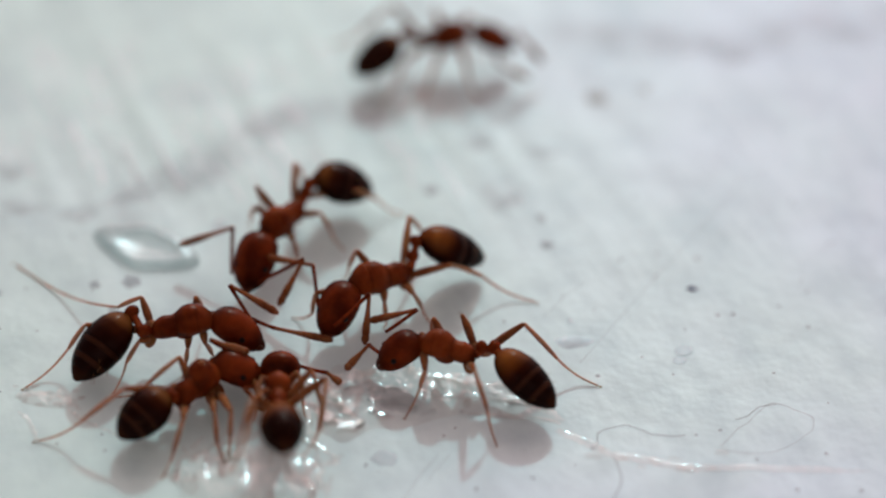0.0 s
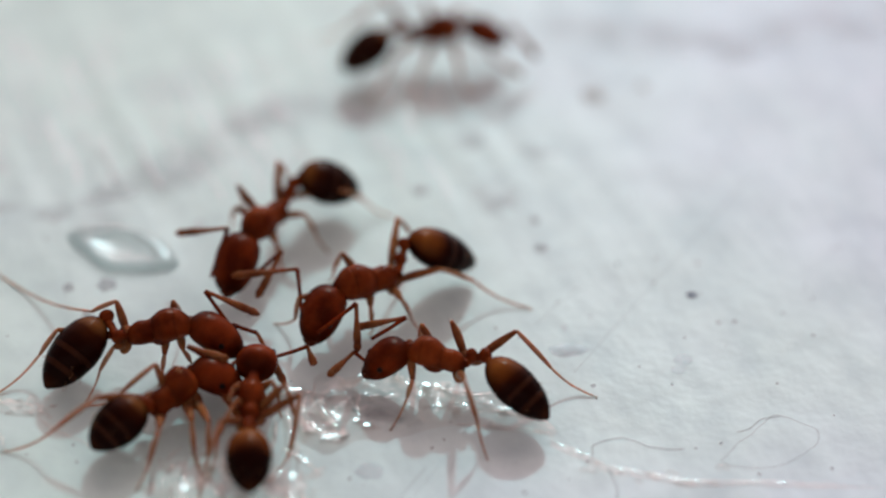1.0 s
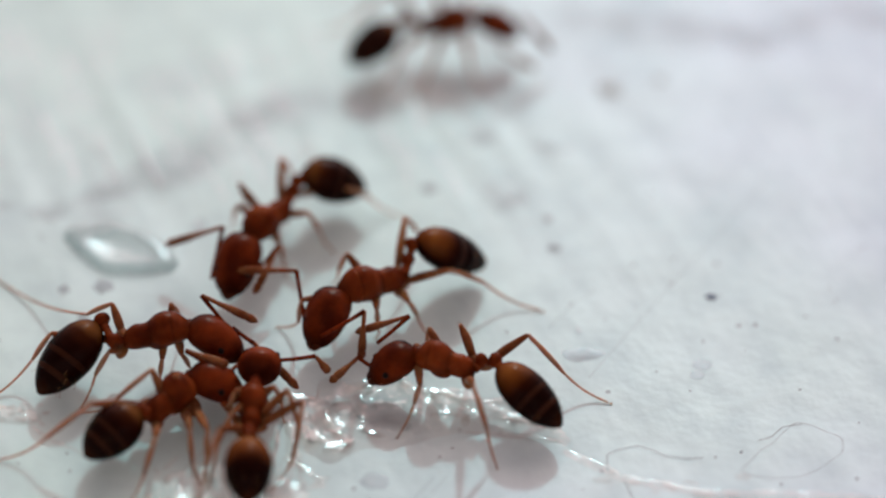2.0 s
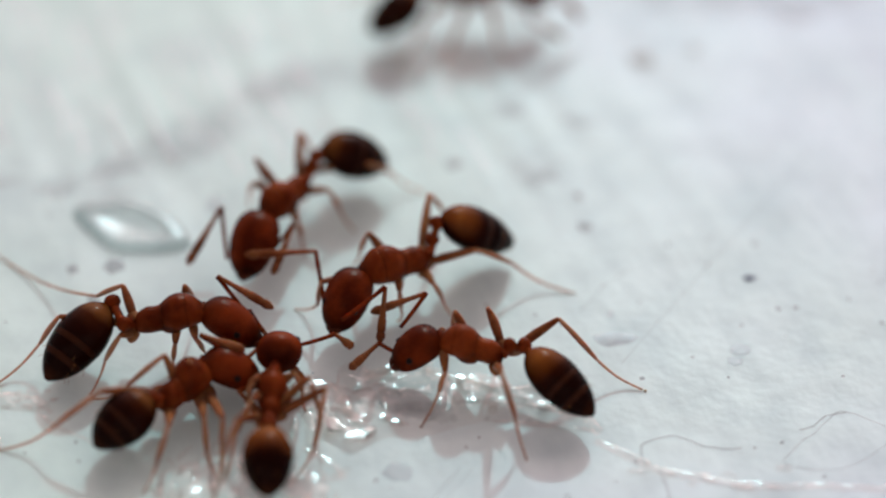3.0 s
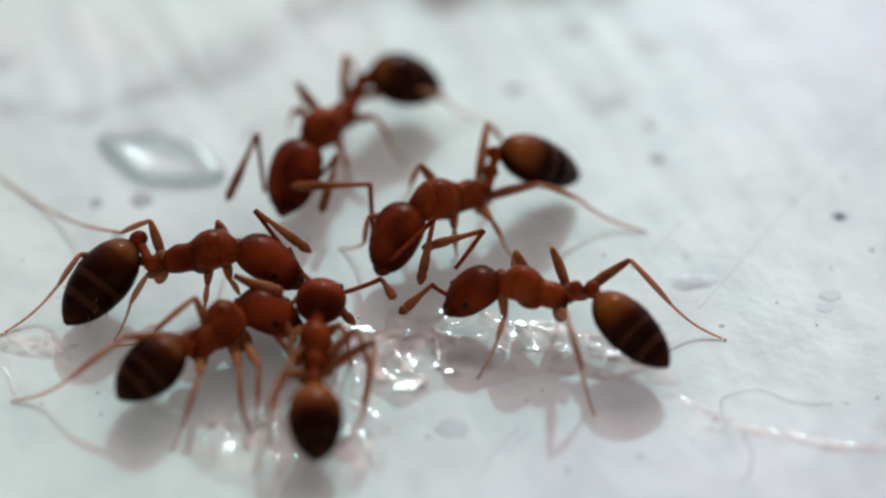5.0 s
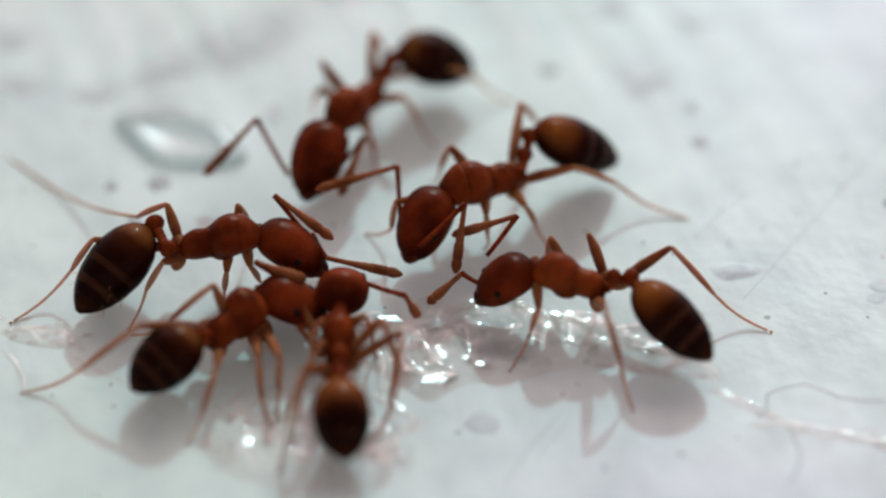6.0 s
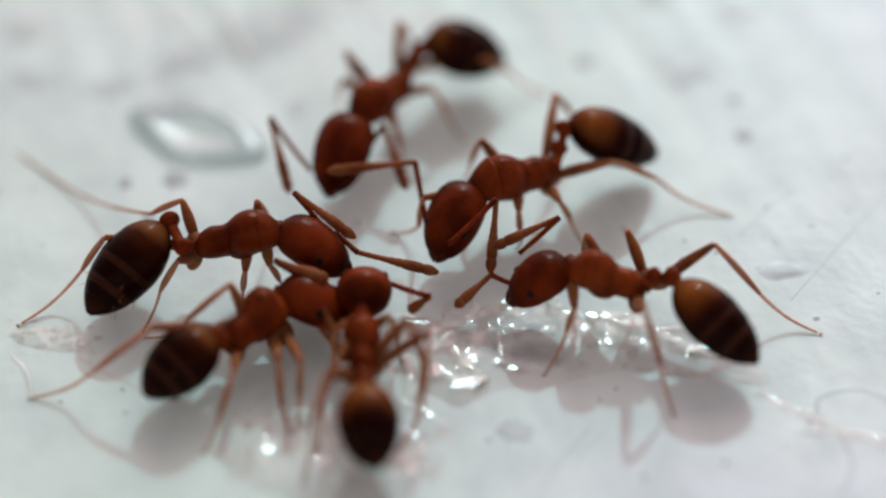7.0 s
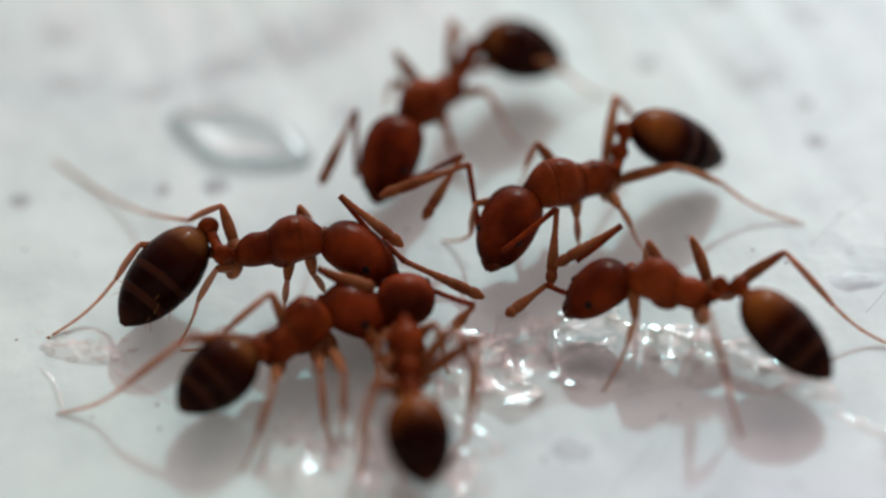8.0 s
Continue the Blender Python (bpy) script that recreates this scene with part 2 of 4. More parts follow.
def egg(bm, centre, rx, ry, rz, axis=(1, 0, 0), up=(0, 0, 1), seg=12):
    c, a = Vector(centre), Vector(axis).normalized()
    rows = [(0.5 - 0.5 * math.cos(math.pi * k / 8), ry * math.sin(math.pi * k / 8), rz * math.sin(math.pi * k / 8), 0) for k in range(9)]
    rows[0], rows[-1] = (0, 0, 0, 0), (1, 0, 0, 0)
    return loft(bm, c - a * rx, c + a * rx, rows, up, seg)


def limb(bm, p0, p1, r0, rm, r1, at=0.4, bow=0.0, seg=10):
    """One limb section with a swelling, slightly bowed upwards."""
    rows = []
    for k in range(11):
        s = k / 10
        r = r0 + (rm - r0) * math.sin(min(s / at, 1) * math.pi / 2) if s < at else r1 + (rm - r1) * math.cos((s - at) / (1 - at) * math.pi / 2)
        rows.append((s, r, r, bow * math.sin(math.pi * s)))
    return loft(bm, p0, p1, closed(rows), seg=seg)


# ---- the ants ----
GASTER = [(0, 0.02, 0.02, 0), (0.03, 0.34, 0.33, 0), (0.10, 0.62, 0.60, 0), (0.20, 0.84, 0.80, 0), (0.35, 0.98, 0.94, 0.0), (0.48, 1.0, 0.96, 0), (0.64, 0.93, 0.89, 0), (0.78, 0.77, 0.73, 0), (0.88, 0.56, 0.53, 0), (0.95, 0.34, 0.32, 0), (0.985, 0.17, 0.16, 0), (1.0, 0.05, 0.05, 0)]
HEAD_FORM = [(0, 0.05, 0.05, 0), (0.03, 0.42, 0.36, 0), (0.10, 0.74, 0.62, 0.01), (0.22, 0.94, 0.80, 0.03), (0.38, 1.0, 0.88, 0.04), (0.55, 0.99, 0.86, 0.03), (0.70, 0.91, 0.76, 0.01), (0.82, 0.78, 0.62, -0.01), (0.91, 0.62, 0.46, -0.03), (0.97, 0.44, 0.30, -0.05), (1, 0.24, 0.16, -0.06)]
TRUNK = [(0, 0.15, 0.14, -0.05), (0.05, 0.19, 0.18, -0.02), (0.12, 0.245, 0.23, 0.03), (0.22, 0.285, 0.285, 0.06), (0.34, 0.29, 0.32, 0.05), (0.46, 0.275, 0.32, 0.01), (0.56, 0.225, 0.265, -0.03), (0.62, 0.190, 0.230, -0.055), (0.68, 0.192, 0.222, -0.055), (0.78, 0.205, 0.228, -0.050), (0.88, 0.180, 0.198, -0.075), (0.95, 0.14, 0.15, -0.11), (1, 0.07, 0.08, -0.13)]


def ant(label, root, head, thorax, nodes, gaster, girth=1.0, shell=FRONT, banded=True):
    """Body of one ant on the ground point root; all places in the world."""
    root = Vector(root)
    thing = tagged(new("ant"), label, "ant", "ants round the sweet patch")
    thing.location = root * MM
    thing["root"] = tuple(root)

    def own(p):
        return Vector(p) - root

    h0, h1, hr = own(head[0]), own(head[1]), head[2]
    t0, t1 = own(thorax[0]), own(thorax[1])
    n0, n1 = own(nodes[0]), own(nodes[1])
    g0, g1, gr = own(gaster[0]), own(gaster[1]), gaster[2] * 1.12

    form = [(s, w * hr, h * hr, l) for s, w, h, l in HEAD_FORM]
    bm = loft(bmesh.new(), (0, 0, 0), h1 - h0, closed(smooth_profile(form)), seg=24)
    a, side, high = axes(h0, h1, (0, 0, 1))
    length = (h1 - h0).length
    limb(bm, a * (0.05 * length), t0 - h0 + (t1 - t0) * 0.12, 0.12, 0.12, 0.13, seg=12)
    skull = part("head", bm, HEAD, thing, at=h0)
    for k in (-1, 1):
        c = a * (0.67 * length) + side * (k * hr * 0.72) + high * (hr * 0.42)
        part("eye", egg(bmesh.new(), (0, 0, 0), 0.085, 0.072, 0.042, a, side * k + high * 0.6), EYE, skull, "small black oval eye", c)
        bm = bmesh.new()
        j0 = side * (k * hr * 0.42) - high * (hr * 0.10)
        limb(bm, j0 * 0.6, side * (k * 0.015) + a * (0.17 * length) - high * 0.07, 0.10, 0.10, 0.022, 0.3)
        part("mandible", bm, JAW, skull, "dark toothed jaw", a * (0.90 * length))

    trunk = smooth_profile([(s, w * 1.1 * girth, h * 1.1 * girth, l) for s, w, h, l in TRUNK], 60)
    a, side, high = axes(t0, t1, (0, 0, 1))
    span = (t1 - t0).length
    bm = loft(bmesh.new(), (0, 0, 0), t1 - t0, closed([r for r in trunk if r[0] < 0.60]), seg=22)
    for k in (-1, 1):
        egg(bm, a * (0.46 * span) + side * (k * 0.15) - high * 0.15, 0.24, 0.13, 0.19, a)
    chest = part("thorax", bm, BODY, thing, at=t0)
    part("propodeum", loft(bmesh.new(), (0, 0, 0), t1 - t0, closed([[s, w * 1.03, h * 1.02, l] for s, w, h, l in trunk if s > 0.575]), seg=22), BODY, chest, "humped rear of the thorax")
    part("pronotum", loft(bmesh.new(), (0, 0, 0), t1 - t0, closed([[s, w * 1.035, h * 1.03, l] for s, w, h, l in trunk if s < 0.24]), seg=22), BODY, chest, "collar plate behind the head")

    bm = limb(bmesh.new(), t1 - n0 + Vector((0, 0, -0.05)), (0, 0, -0.04), 0.10, 0.095, 0.11)
    egg(bm, (0, 0, 0.03), 0.13, 0.15, 0.18, n1 - n0)
    part("petiole", bm, BODY, thing, at=n0)
    bm = egg(bmesh.new(), (0, 0, 0.01), 0.14, 0.175, 0.17, n1 - n0)
    limb(bm, n0 - n1 + Vector((0, 0, -0.03)), (0, 0, -0.02), 0.09, 0.085, 0.10)
    limb(bm, (0, 0, -0.02), g0 - n1 + (g1 - g0) * 0.06, 0.09, 0.09, 0.12)
    part("postpetiole", bm, BODY, thing, at=n1)

    rows = [(s, w * gr * 1.01, h * gr * 0.88, l) for s, w, h, l in GASTER]
    fine = np.array(smooth_profile(rows, 60))

    def ring(s0, s1, grow, steps):
        out = []
        for s in np.linspace(s0, s1, steps):
            w, h = (np.interp(s, fine[:, 0], fine[:, k]) for k in (1, 2))
            out.append([s, w * grow, h * grow, 0])
        return out

    d = g1 - g0
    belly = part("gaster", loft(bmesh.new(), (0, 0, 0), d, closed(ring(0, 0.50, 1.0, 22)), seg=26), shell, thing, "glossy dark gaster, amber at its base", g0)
    for s0, s1, grow in ((0.47, 0.71, 0.985), (0.69, 0.87, 0.972), (0.855, 1.0, 0.96)):
        part("tergite", loft(bmesh.new(), (0, 0, 0), d, closed(ring(s0, s1, grow, 10)), seg=26), DARK, belly, "glossy blackish-brown body plate")
    for s0, s1, grow in ((0.49, 0.565, 0.992), (0.705, 0.775, 0.980)) if banded else ():
        part("band", loft(bmesh.new(), (0, 0, 0), d, closed(ring(s0, s1, grow, 4)), seg=26), BAND, belly, "thin amber cross band")
    bm = bmesh.new()
    rng = random.Random(round(root.x * 100))
    a, side, high = axes(g0, g1, (0, 0, 1))
    for k in range(16):
        s, q = rng.uniform(0.55, 0.98), rng.uniform(0, 2 * math.pi)
        w, h = (np.interp(s, fine[:, 0], fine[:, k]) for k in (1, 2))
        out = side * math.cos(q) + high * math.sin(q)
        p = d * s + side * (w * 0.95 * math.cos(q)) + high * (h * 0.95 * math.sin(q))
        limb(bm, p, p + (out * 0.6 + a * 0.8).normalized() * rng.uniform(0.09, 0.16), 0.004, 0.004, 0.0015, seg=4)
    part("bristle", bm, LIMB, belly, "sparse fine pale bristles")
    return thing


def leg(thing, hip, knee, ankle, foot):
    """Hip section and thigh, with shin and foot under it."""
    root = Vector(thing["root"])
    hip, knee, ankle, foot = (Vector(p) - root for p in (hip, knee, ankle, foot))
    foot.z += 0.022
    bm = egg(bmesh.new(), (0, 0, 0.02), 0.22, 0.135, 0.135, (knee - hip) * 0.3 + Vector((0, 0, -0.25)))
    limb(bm, (0, 0, 0), knee - hip, 0.062, 0.094, 0.046, 0.42, 0.02)
    thigh = part("leg", bm, LIMB, thing, at=hip)
    bm = limb(bmesh.new(), (0, 0, 0), ankle - knee, 0.038, 0.056, 0.032, 0.55, 0.015)
    part("tibia", bm, SHIN, thigh, at=knee - hip)
    bm = bmesh.new()
    d = foot - ankle
    joints = [0, 0.45, 0.62, 0.76, 0.88, 1.0]
    rows = []
    for s0, s1 in zip(joints, joints[1:]):
        for k in range(5):
            s = s0 + (s1 - s0) * k / 5
            r = (0.030 - 0.010 * s) * (0.78 + 0.22 * math.sin(math.pi * (0.15 + 0.7 * k / 4)))
            rows.append((s, r, r, -0.09 * d.length * math.sin(math.pi * s)))
    loft(bm, (0, 0, 0), d, closed(rows), seg=8)
    for k in (-1, 1):
        limb(bm, d, d + Vector((d.x, d.y, 0)).normalized() * 0.06 + Vector((d.y, -d.x, 0)).normalized() * (0.03 * k) - Vector((0, 0, 0.012)), 0.012, 0.012, 0.004, seg=5)
    part("tarsus", bm, FOOT, thigh, at=ankle - hip)
    return thigh


def antenna(thing, base, elbow, tip):
    """First section of a feeler, with the jointed rest and its club under it."""
    root = Vector(thing["root"])
    base, elbow, tip = (Vector(p) - root for p in (base, elbow, tip))
    l1, l2 = (elbow - base).length, (tip - elbow).length
    bm = limb(bmesh.new(), (0, 0, -0.03), (0, 0, l1), 0.040, 0.042, 0.052, 0.7, 0.02, seg=9)
    scape = part("antenna", bm, BODY, thing)
    bm = bmesh.new()
    rows = []
    for k in range(64):
        s = k / 63
        grow = 0.044 + 0.014 * s + 0.034 * min(1, max(0, (s - 0.30) / 0.32))
        bead = 1 - 0.16 * max(0.0, math.cos(2 * math.pi * s * (11 if s < 0.62 else 5))) ** 4
        rows.append((s, *[grow * bead * min(1, (1 - s) / 0.12 + 0.12) ** 0.6] * 2, 0))
    loft(bm, (0, 0, 0), (0, 0, l2), closed(rows), seg=9)
    rest = part("funiculus", bm, LIMB, scape, "jointed feeler end with a thicker club")
    scape["base"], scape["span"] = tuple(base), l1
    scape["first"], scape["second"] = tuple((elbow - base).normalized()), tuple((tip - elbow).normalized())
    for ob, m in zip((scape, rest), feeler_pose(scape, Vector(scape["first"]), Vector(scape["second"]))):
        ob.matrix_local = m
    return scape


def feeler_pose(scape, d1, d2):
    """Poses of both sections, in their parents' spaces, for two directions."""
    turns = []
    for now, rest in ((d1, Vector(scape["first"])), (d2, Vector(scape["second"]))):
        turns.append((rest.rotation_difference(now) @ rest.to_track_quat("Z", "Y")).to_matrix().to_4x4())
    first = Matrix.Translation(Vector(scape["base"]) * MM) @ turns[0]
    return first, Matrix.Translation((0, 0, scape["span"] * MM)) @ turns[0].inverted() @ turns[1]


# ---- the white plate ----
bm = bmesh.new()
bmesh.ops.create_grid(bm, x_segments=8, y_segments=8, size=400)
floor = tagged(part("floor", bm, PLATE), "white plastic surface with fine scratches and dried smears", kind="structure")

bm = bmesh.new()  # unseen pale wall added behind the camera to bounce sun into shadows
bmesh.ops.create_cube(bm, size=1.0)
bmesh.ops.scale(bm, vec=(320, 6, 200), verts=bm.verts)
tagged(part("wall_south", bm, FILL_WALL, at=(0, -78, 100)), "unseen pale pinkish wall bouncing sun into the shadows", kind="structure")

right_ant = ant("reddish-brown ant with banded dark gaster feeding at the wet patch", (-1.13, 1.92, 0.00),
    head=((-1.72, 2.19, 0.95), (-2.62, 1.80, 0.46), 0.40), thorax=((-1.70, 2.05, 0.98), (-0.53, 1.70, 1.00)),
    nodes=((-0.40, 1.86, 1.00), (-0.12, 1.88, 1.02)), gaster=((-0.07, 1.72, 1.08), (1.20, 0.66, 0.50), 0.405), shell=AMBER)
leg(right_ant, (-1.69, 2.18, 0.80), (-1.61, 1.43, 0.72), (-1.71, 1.19, 0.42), (-2.01, 0.68, 0.00))
leg(right_ant, (-1.23, 2.31, 0.75), (-1.46, 2.49, 1.25), (-1.50, 2.70, 0.55), (-1.59, 2.98, 0.00))
leg(right_ant, (-0.66, 1.66, 0.66), (-0.57, 0.92, 1.38), (-0.26, 0.42, 0.62), (-0.04, -0.03, 0.00))
leg(right_ant, (-0.54, 2.11, 0.75), (-0.84, 2.56, 1.30), (-0.59, 2.66, 0.60), (-0.63, 2.85, 0.00))
leg(right_ant, (-0.32, 2.04, 0.70), (0.52, 2.44, 1.20), (1.27, 2.07, 0.50), (2.21, 1.73, 0.00))
right_antenna_a = antenna(right_ant, (-2.56, 1.98, 0.60), (-2.93, 2.20, 0.56), (-3.47, 1.72, 0.30))
right_antenna_b = antenna(right_ant, (-2.48, 2.37, 0.92), (-1.90, 2.89, 1.20), (-2.93, 2.51, 0.85))

behind_ant = ant("reddish-brown ant with lowered head behind the gel ridge", (-2.62, 4.05, 0.00),
    head=((-3.33, 3.72, 1.05), (-3.82, 2.62, 0.50), 0.455), thorax=((-3.30, 3.62, 1.05), (-2.02, 4.26, 0.98)),
    nodes=((-1.96, 4.62, 1.00), (-1.88, 4.90, 1.20)), gaster=((-1.81, 4.90, 1.35), (-0.34, 5.22, 0.36), 0.445), girth=1.15, shell=AMBER)
leg(behind_ant, (-2.61, 3.96, 0.70), (-2.56, 3.44, 0.75), (-2.53, 3.30, 0.40), (-2.55, 3.31, 0.00))
leg(behind_ant, (-2.16, 4.16, 0.65), (-1.92, 3.69, 0.75), (-1.73, 3.65, 0.35), (-1.53, 3.51, 0.00))
leg(behind_ant, (-2.12, 4.25, 0.70), (-1.08, 4.39, 1.00), (-0.38, 4.49, 0.55), (0.85, 4.23, 0.00))
leg(behind_ant, (-2.86, 4.30, 0.80), (-3.22, 4.56, 1.20), (-3.41, 4.61, 0.60), (-3.53, 4.83, 0.00))
leg(behind_ant, (-2.18, 4.47, 0.80), (-2.07, 5.64, 1.25), (-1.78, 5.84, 0.60), (-1.47, 6.21, 0.00))
leg(behind_ant, (-2.93, 3.95, 0.70), (-4.08, 3.40, 1.00), (-4.16, 3.34, 0.40), (-4.60, 3.53, 0.00))
behind_antenna_a = antenna(behind_ant, (-3.93, 2.75, 0.62), (-4.26, 4.05, 1.15), (-5.68, 3.97, 0.95))
behind_antenna_b = antenna(behind_ant, (-3.60, 2.43, 1.00), (-2.90, 3.09, 1.35), (-2.95, 2.28, 0.50))

rear_ant = ant("rust-coloured ant facing the drop beside the white oval droplet", (-4.99, 5.87, 0.00),
    head=((-5.35, 5.23, 1.06), (-5.68, 3.97, 0.50), 0.475), thorax=((-5.32, 5.18, 1.05), (-4.58, 6.27, 0.98)),
    nodes=((-4.50, 6.60, 1.00), (-4.43, 6.90, 1.00)), gaster=((-4.33, 7.12, 1.08), (-2.97, 7.20, 0.55), 0.485), girth=1.1)
leg(rear_ant, (-5.09, 6.01, 0.80), (-5.62, 6.46, 1.30), (-5.50, 6.52, 0.70), (-5.45, 6.85, 0.00))
leg(rear_ant, (-5.22, 5.86, 0.80), (-5.60, 6.11, 1.00), (-5.76, 6.30, 0.50), (-5.82, 6.47, 0.00))
leg(rear_ant, (-4.74, 6.38, 0.80), (-4.78, 7.22, 1.35), (-4.60, 7.54, 0.60), (-4.35, 7.93, 0.00))
leg(rear_ant, (-4.88, 5.76, 0.65), (-4.70, 5.31, 0.70), (-4.63, 5.25, 0.30), (-4.55, 5.07, 0.00))
leg(rear_ant, (-4.73, 6.19, 0.65), (-4.13, 5.99, 0.95), (-3.90, 5.96, 0.45), (-3.61, 5.78, 0.00))
leg(rear_ant, (-4.63, 6.78, 0.70), (-3.28, 6.78, 0.95), (-2.86, 7.05, 0.40), (-2.27, 6.97, 0.00))
rear_antenna_a = antenna(rear_ant, (-6.03, 4.32, 0.62), (-6.74, 5.01, 1.10), (-6.32, 3.87, 0.50))
rear_antenna_b = antenna(rear_ant, (-5.41, 4.03, 0.65), (-4.87, 5.03, 1.00), (-4.42, 4.05, 0.50))

left_ant = ant("reddish-brown ant with broad striped dark gaster and raised legs", (-6.95, 2.55, 0.00),
    head=((-6.31, 2.66, 1.02), (-5.20, 2.20, 0.56), 0.41), thorax=((-6.29, 2.53, 1.04), (-7.60, 2.24, 0.98)),
    nodes=((-7.76, 2.14, 0.95), (-8.06, 2.67, 1.00)), gaster=((-8.14, 2.60, 1.02), (-9.18, 1.19, 0.38), 0.465), girth=1.08)
leg(left_ant, (-6.54, 2.56, 0.70), (-6.43, 2.17, 0.60), (-6.30, 2.21, 0.20), (-6.17, 2.27, 0.00))
leg(left_ant, (-6.81, 2.54, 0.70), (-6.80, 2.03, 0.60), (-6.84, 1.87, 0.30), (-6.90, 1.70, 0.00))
leg(left_ant, (-7.63, 2.23, 0.62), (-7.83, 1.96, 0.85), (-8.11, 1.67, 0.45), (-8.35, 1.22, 0.00))
leg(left_ant, (-7.60, 2.38, 0.70), (-9.03, 2.26, 1.00), (-9.41, 2.00, 0.50), (-10.33, 1.22, 0.00))
leg(left_ant, (-7.62, 2.42, 0.85), (-7.85, 2.85, 1.30), (-8.40, 2.91, 0.90), (-11.10, 5.02, 0.00))
leg(left_ant, (-6.65, 2.83, 0.80), (-6.67, 2.89, 1.30), (-6.58, 3.21, 0.60), (-6.52, 3.54, 0.00))
left_antenna_a = antenna(left_ant, (-5.30, 2.51, 0.72), (-6.11, 3.12, 1.30), (-5.08, 2.50, 0.95))
left_antenna_b = antenna(left_ant, (-5.41, 2.70, 0.85), (-5.04, 2.34, 0.80), (-3.76, 2.25, 0.50))

cam.data.dof.focus_object = next(p for p in left_ant.children if p.name.startswith("thorax"))  # sharp on the middle ants

nearleft_ant = ant("amber-red ant with head lowered to the liquid among others", (-6.40, 0.60, 0.00),
    head=((-6.20, 1.53, 0.80), (-5.13, 1.23, 0.52), 0.40), thorax=((-6.11, 1.35, 0.74), (-6.92, 0.47, 0.68)),
    nodes=((-6.95, 0.45, 0.74), (-7.04, 0.48, 0.80)), gaster=((-7.06, 0.53, 0.86), (-8.02, -0.47, 0.46), 0.45), girth=1.12)
leg(nearleft_ant, (-6.98, 0.79, 0.58), (-7.95, 0.30, 1.15), (-8.85, -0.12, 0.55), (-9.86, -0.26, 0.00))
leg(nearleft_ant, (-6.60, 0.93, 0.58), (-6.85, 1.11, 1.30), (-7.54, 0.81, 0.75), (-8.26, 1.05, 0.00))
leg(nearleft_ant, (-6.31, 1.00, 0.58), (-6.38, 1.09, 1.20), (-6.60, 1.26, 0.60), (-6.81, 1.49, 0.00))
leg(nearleft_ant, (-6.75, 0.58, 0.38), (-6.67, -0.13, 0.75), (-6.86, -0.70, 0.30), (-7.05, -1.13, 0.00))
leg(nearleft_ant, (-6.20, 0.84, 0.38), (-6.05, 0.16, 0.65), (-5.98, -0.27, 0.20), (-5.80, -0.68, 0.00))
leg(nearleft_ant, (-6.05, 0.96, 0.38), (-5.68, 0.05, 0.80), (-5.71, -0.20, 0.30), (-5.70, -0.59, 0.00))
nearleft_antenna_a = antenna(nearleft_ant, (-5.24, 1.35, 0.78), (-6.27, 1.78, 1.15), (-5.40, 1.56, 1.00))
nearleft_antenna_b = antenna(nearleft_ant, (-5.18, 1.09, 0.52), (-5.47, 0.79, 0.72), (-5.04, 0.58, 0.25))

near_ant = ant("amber ant turned away with dark-tipped gaster over the wet patch", (-4.74, 0.21, 0.00),
    head=((-4.83, 1.16, 0.83), (-4.81, 2.05, 0.62), 0.44), thorax=((-4.83, 1.01, 0.80), (-4.75, -0.05, 0.72)),
    nodes=((-4.73, -0.17, 0.76), (-4.71, -0.30, 0.79)), gaster=((-4.70, -0.41, 0.92), (-4.47, -1.81, 0.63), 0.42), girth=0.88, shell=GOLD, banded=False)
leg(near_ant, (-4.67, 0.36, 0.50), (-4.07, 0.54, 1.30), (-3.87, 0.32, 0.60), (-3.94, 0.01, 0.00))
leg(near_ant, (-4.66, 0.19, 0.50), (-3.75, 0.37, 1.20), (-3.84, -0.40, 0.40), (-4.19, -0.96, 0.00))
leg(near_ant, (-4.92, 0.76, 0.55), (-5.10, 0.08, 1.00), (-5.33, -0.34, 0.50), (-5.43, -1.03, 0.00))
leg(near_ant, (-4.88, 0.08, 0.55), (-5.23, -0.53, 1.20), (-5.43, -0.97, 0.60), (-5.56, -1.62, 0.00))
leg(near_ant, (-4.72, 0.89, 0.55), (-4.39, 0.76, 1.10), (-4.27, 0.84, 0.50), (-4.24, 0.81, 0.00))
leg(near_ant, (-4.94, 1.11, 0.55), (-5.13, 0.50, 1.10), (-5.26, 0.55, 0.50), (-5.32, 0.52, 0.00))
near_antenna_a = antenna(near_ant, (-4.48, 1.77, 0.75), (-3.79, 1.49, 0.74), (-4.13, 1.42, 0.48))
near_antenna_b = antenna(near_ant, (-5.17, 1.74, 0.75), (-5.43, 1.17, 0.84), (-5.20, 0.80, 0.48))

far_ant = ant("lone reddish ant standing apart on the white surface", (-1.39, 12.46, 0.00),
    head=((-0.71, 12.59, 1.05), (0.34, 12.55, 0.60), 0.36), thorax=((-0.80, 12.53, 1.02), (-1.97, 12.39, 0.95)),
    nodes=((-2.14, 12.40, 0.97), (-2.35, 12.40, 1.00)), gaster=((-2.49, 12.31, 1.00), (-3.58, 11.37, 0.55), 0.42))
leg(far_ant, (-0.98, 12.65, 0.70), (-0.86, 12.98, 1.25), (-0.49, 13.34, 0.60), (-0.04, 13.98, 0.00))
leg(far_ant, (-1.33, 12.63, 0.70), (-1.64, 13.11, 1.30), (-1.56, 13.30, 0.60), (-1.48, 13.70, 0.00))
leg(far_ant, (-1.97, 12.61, 0.70), (-2.71, 13.29, 1.25), (-3.48, 13.12, 0.50), (-4.28, 13.13, 0.00))
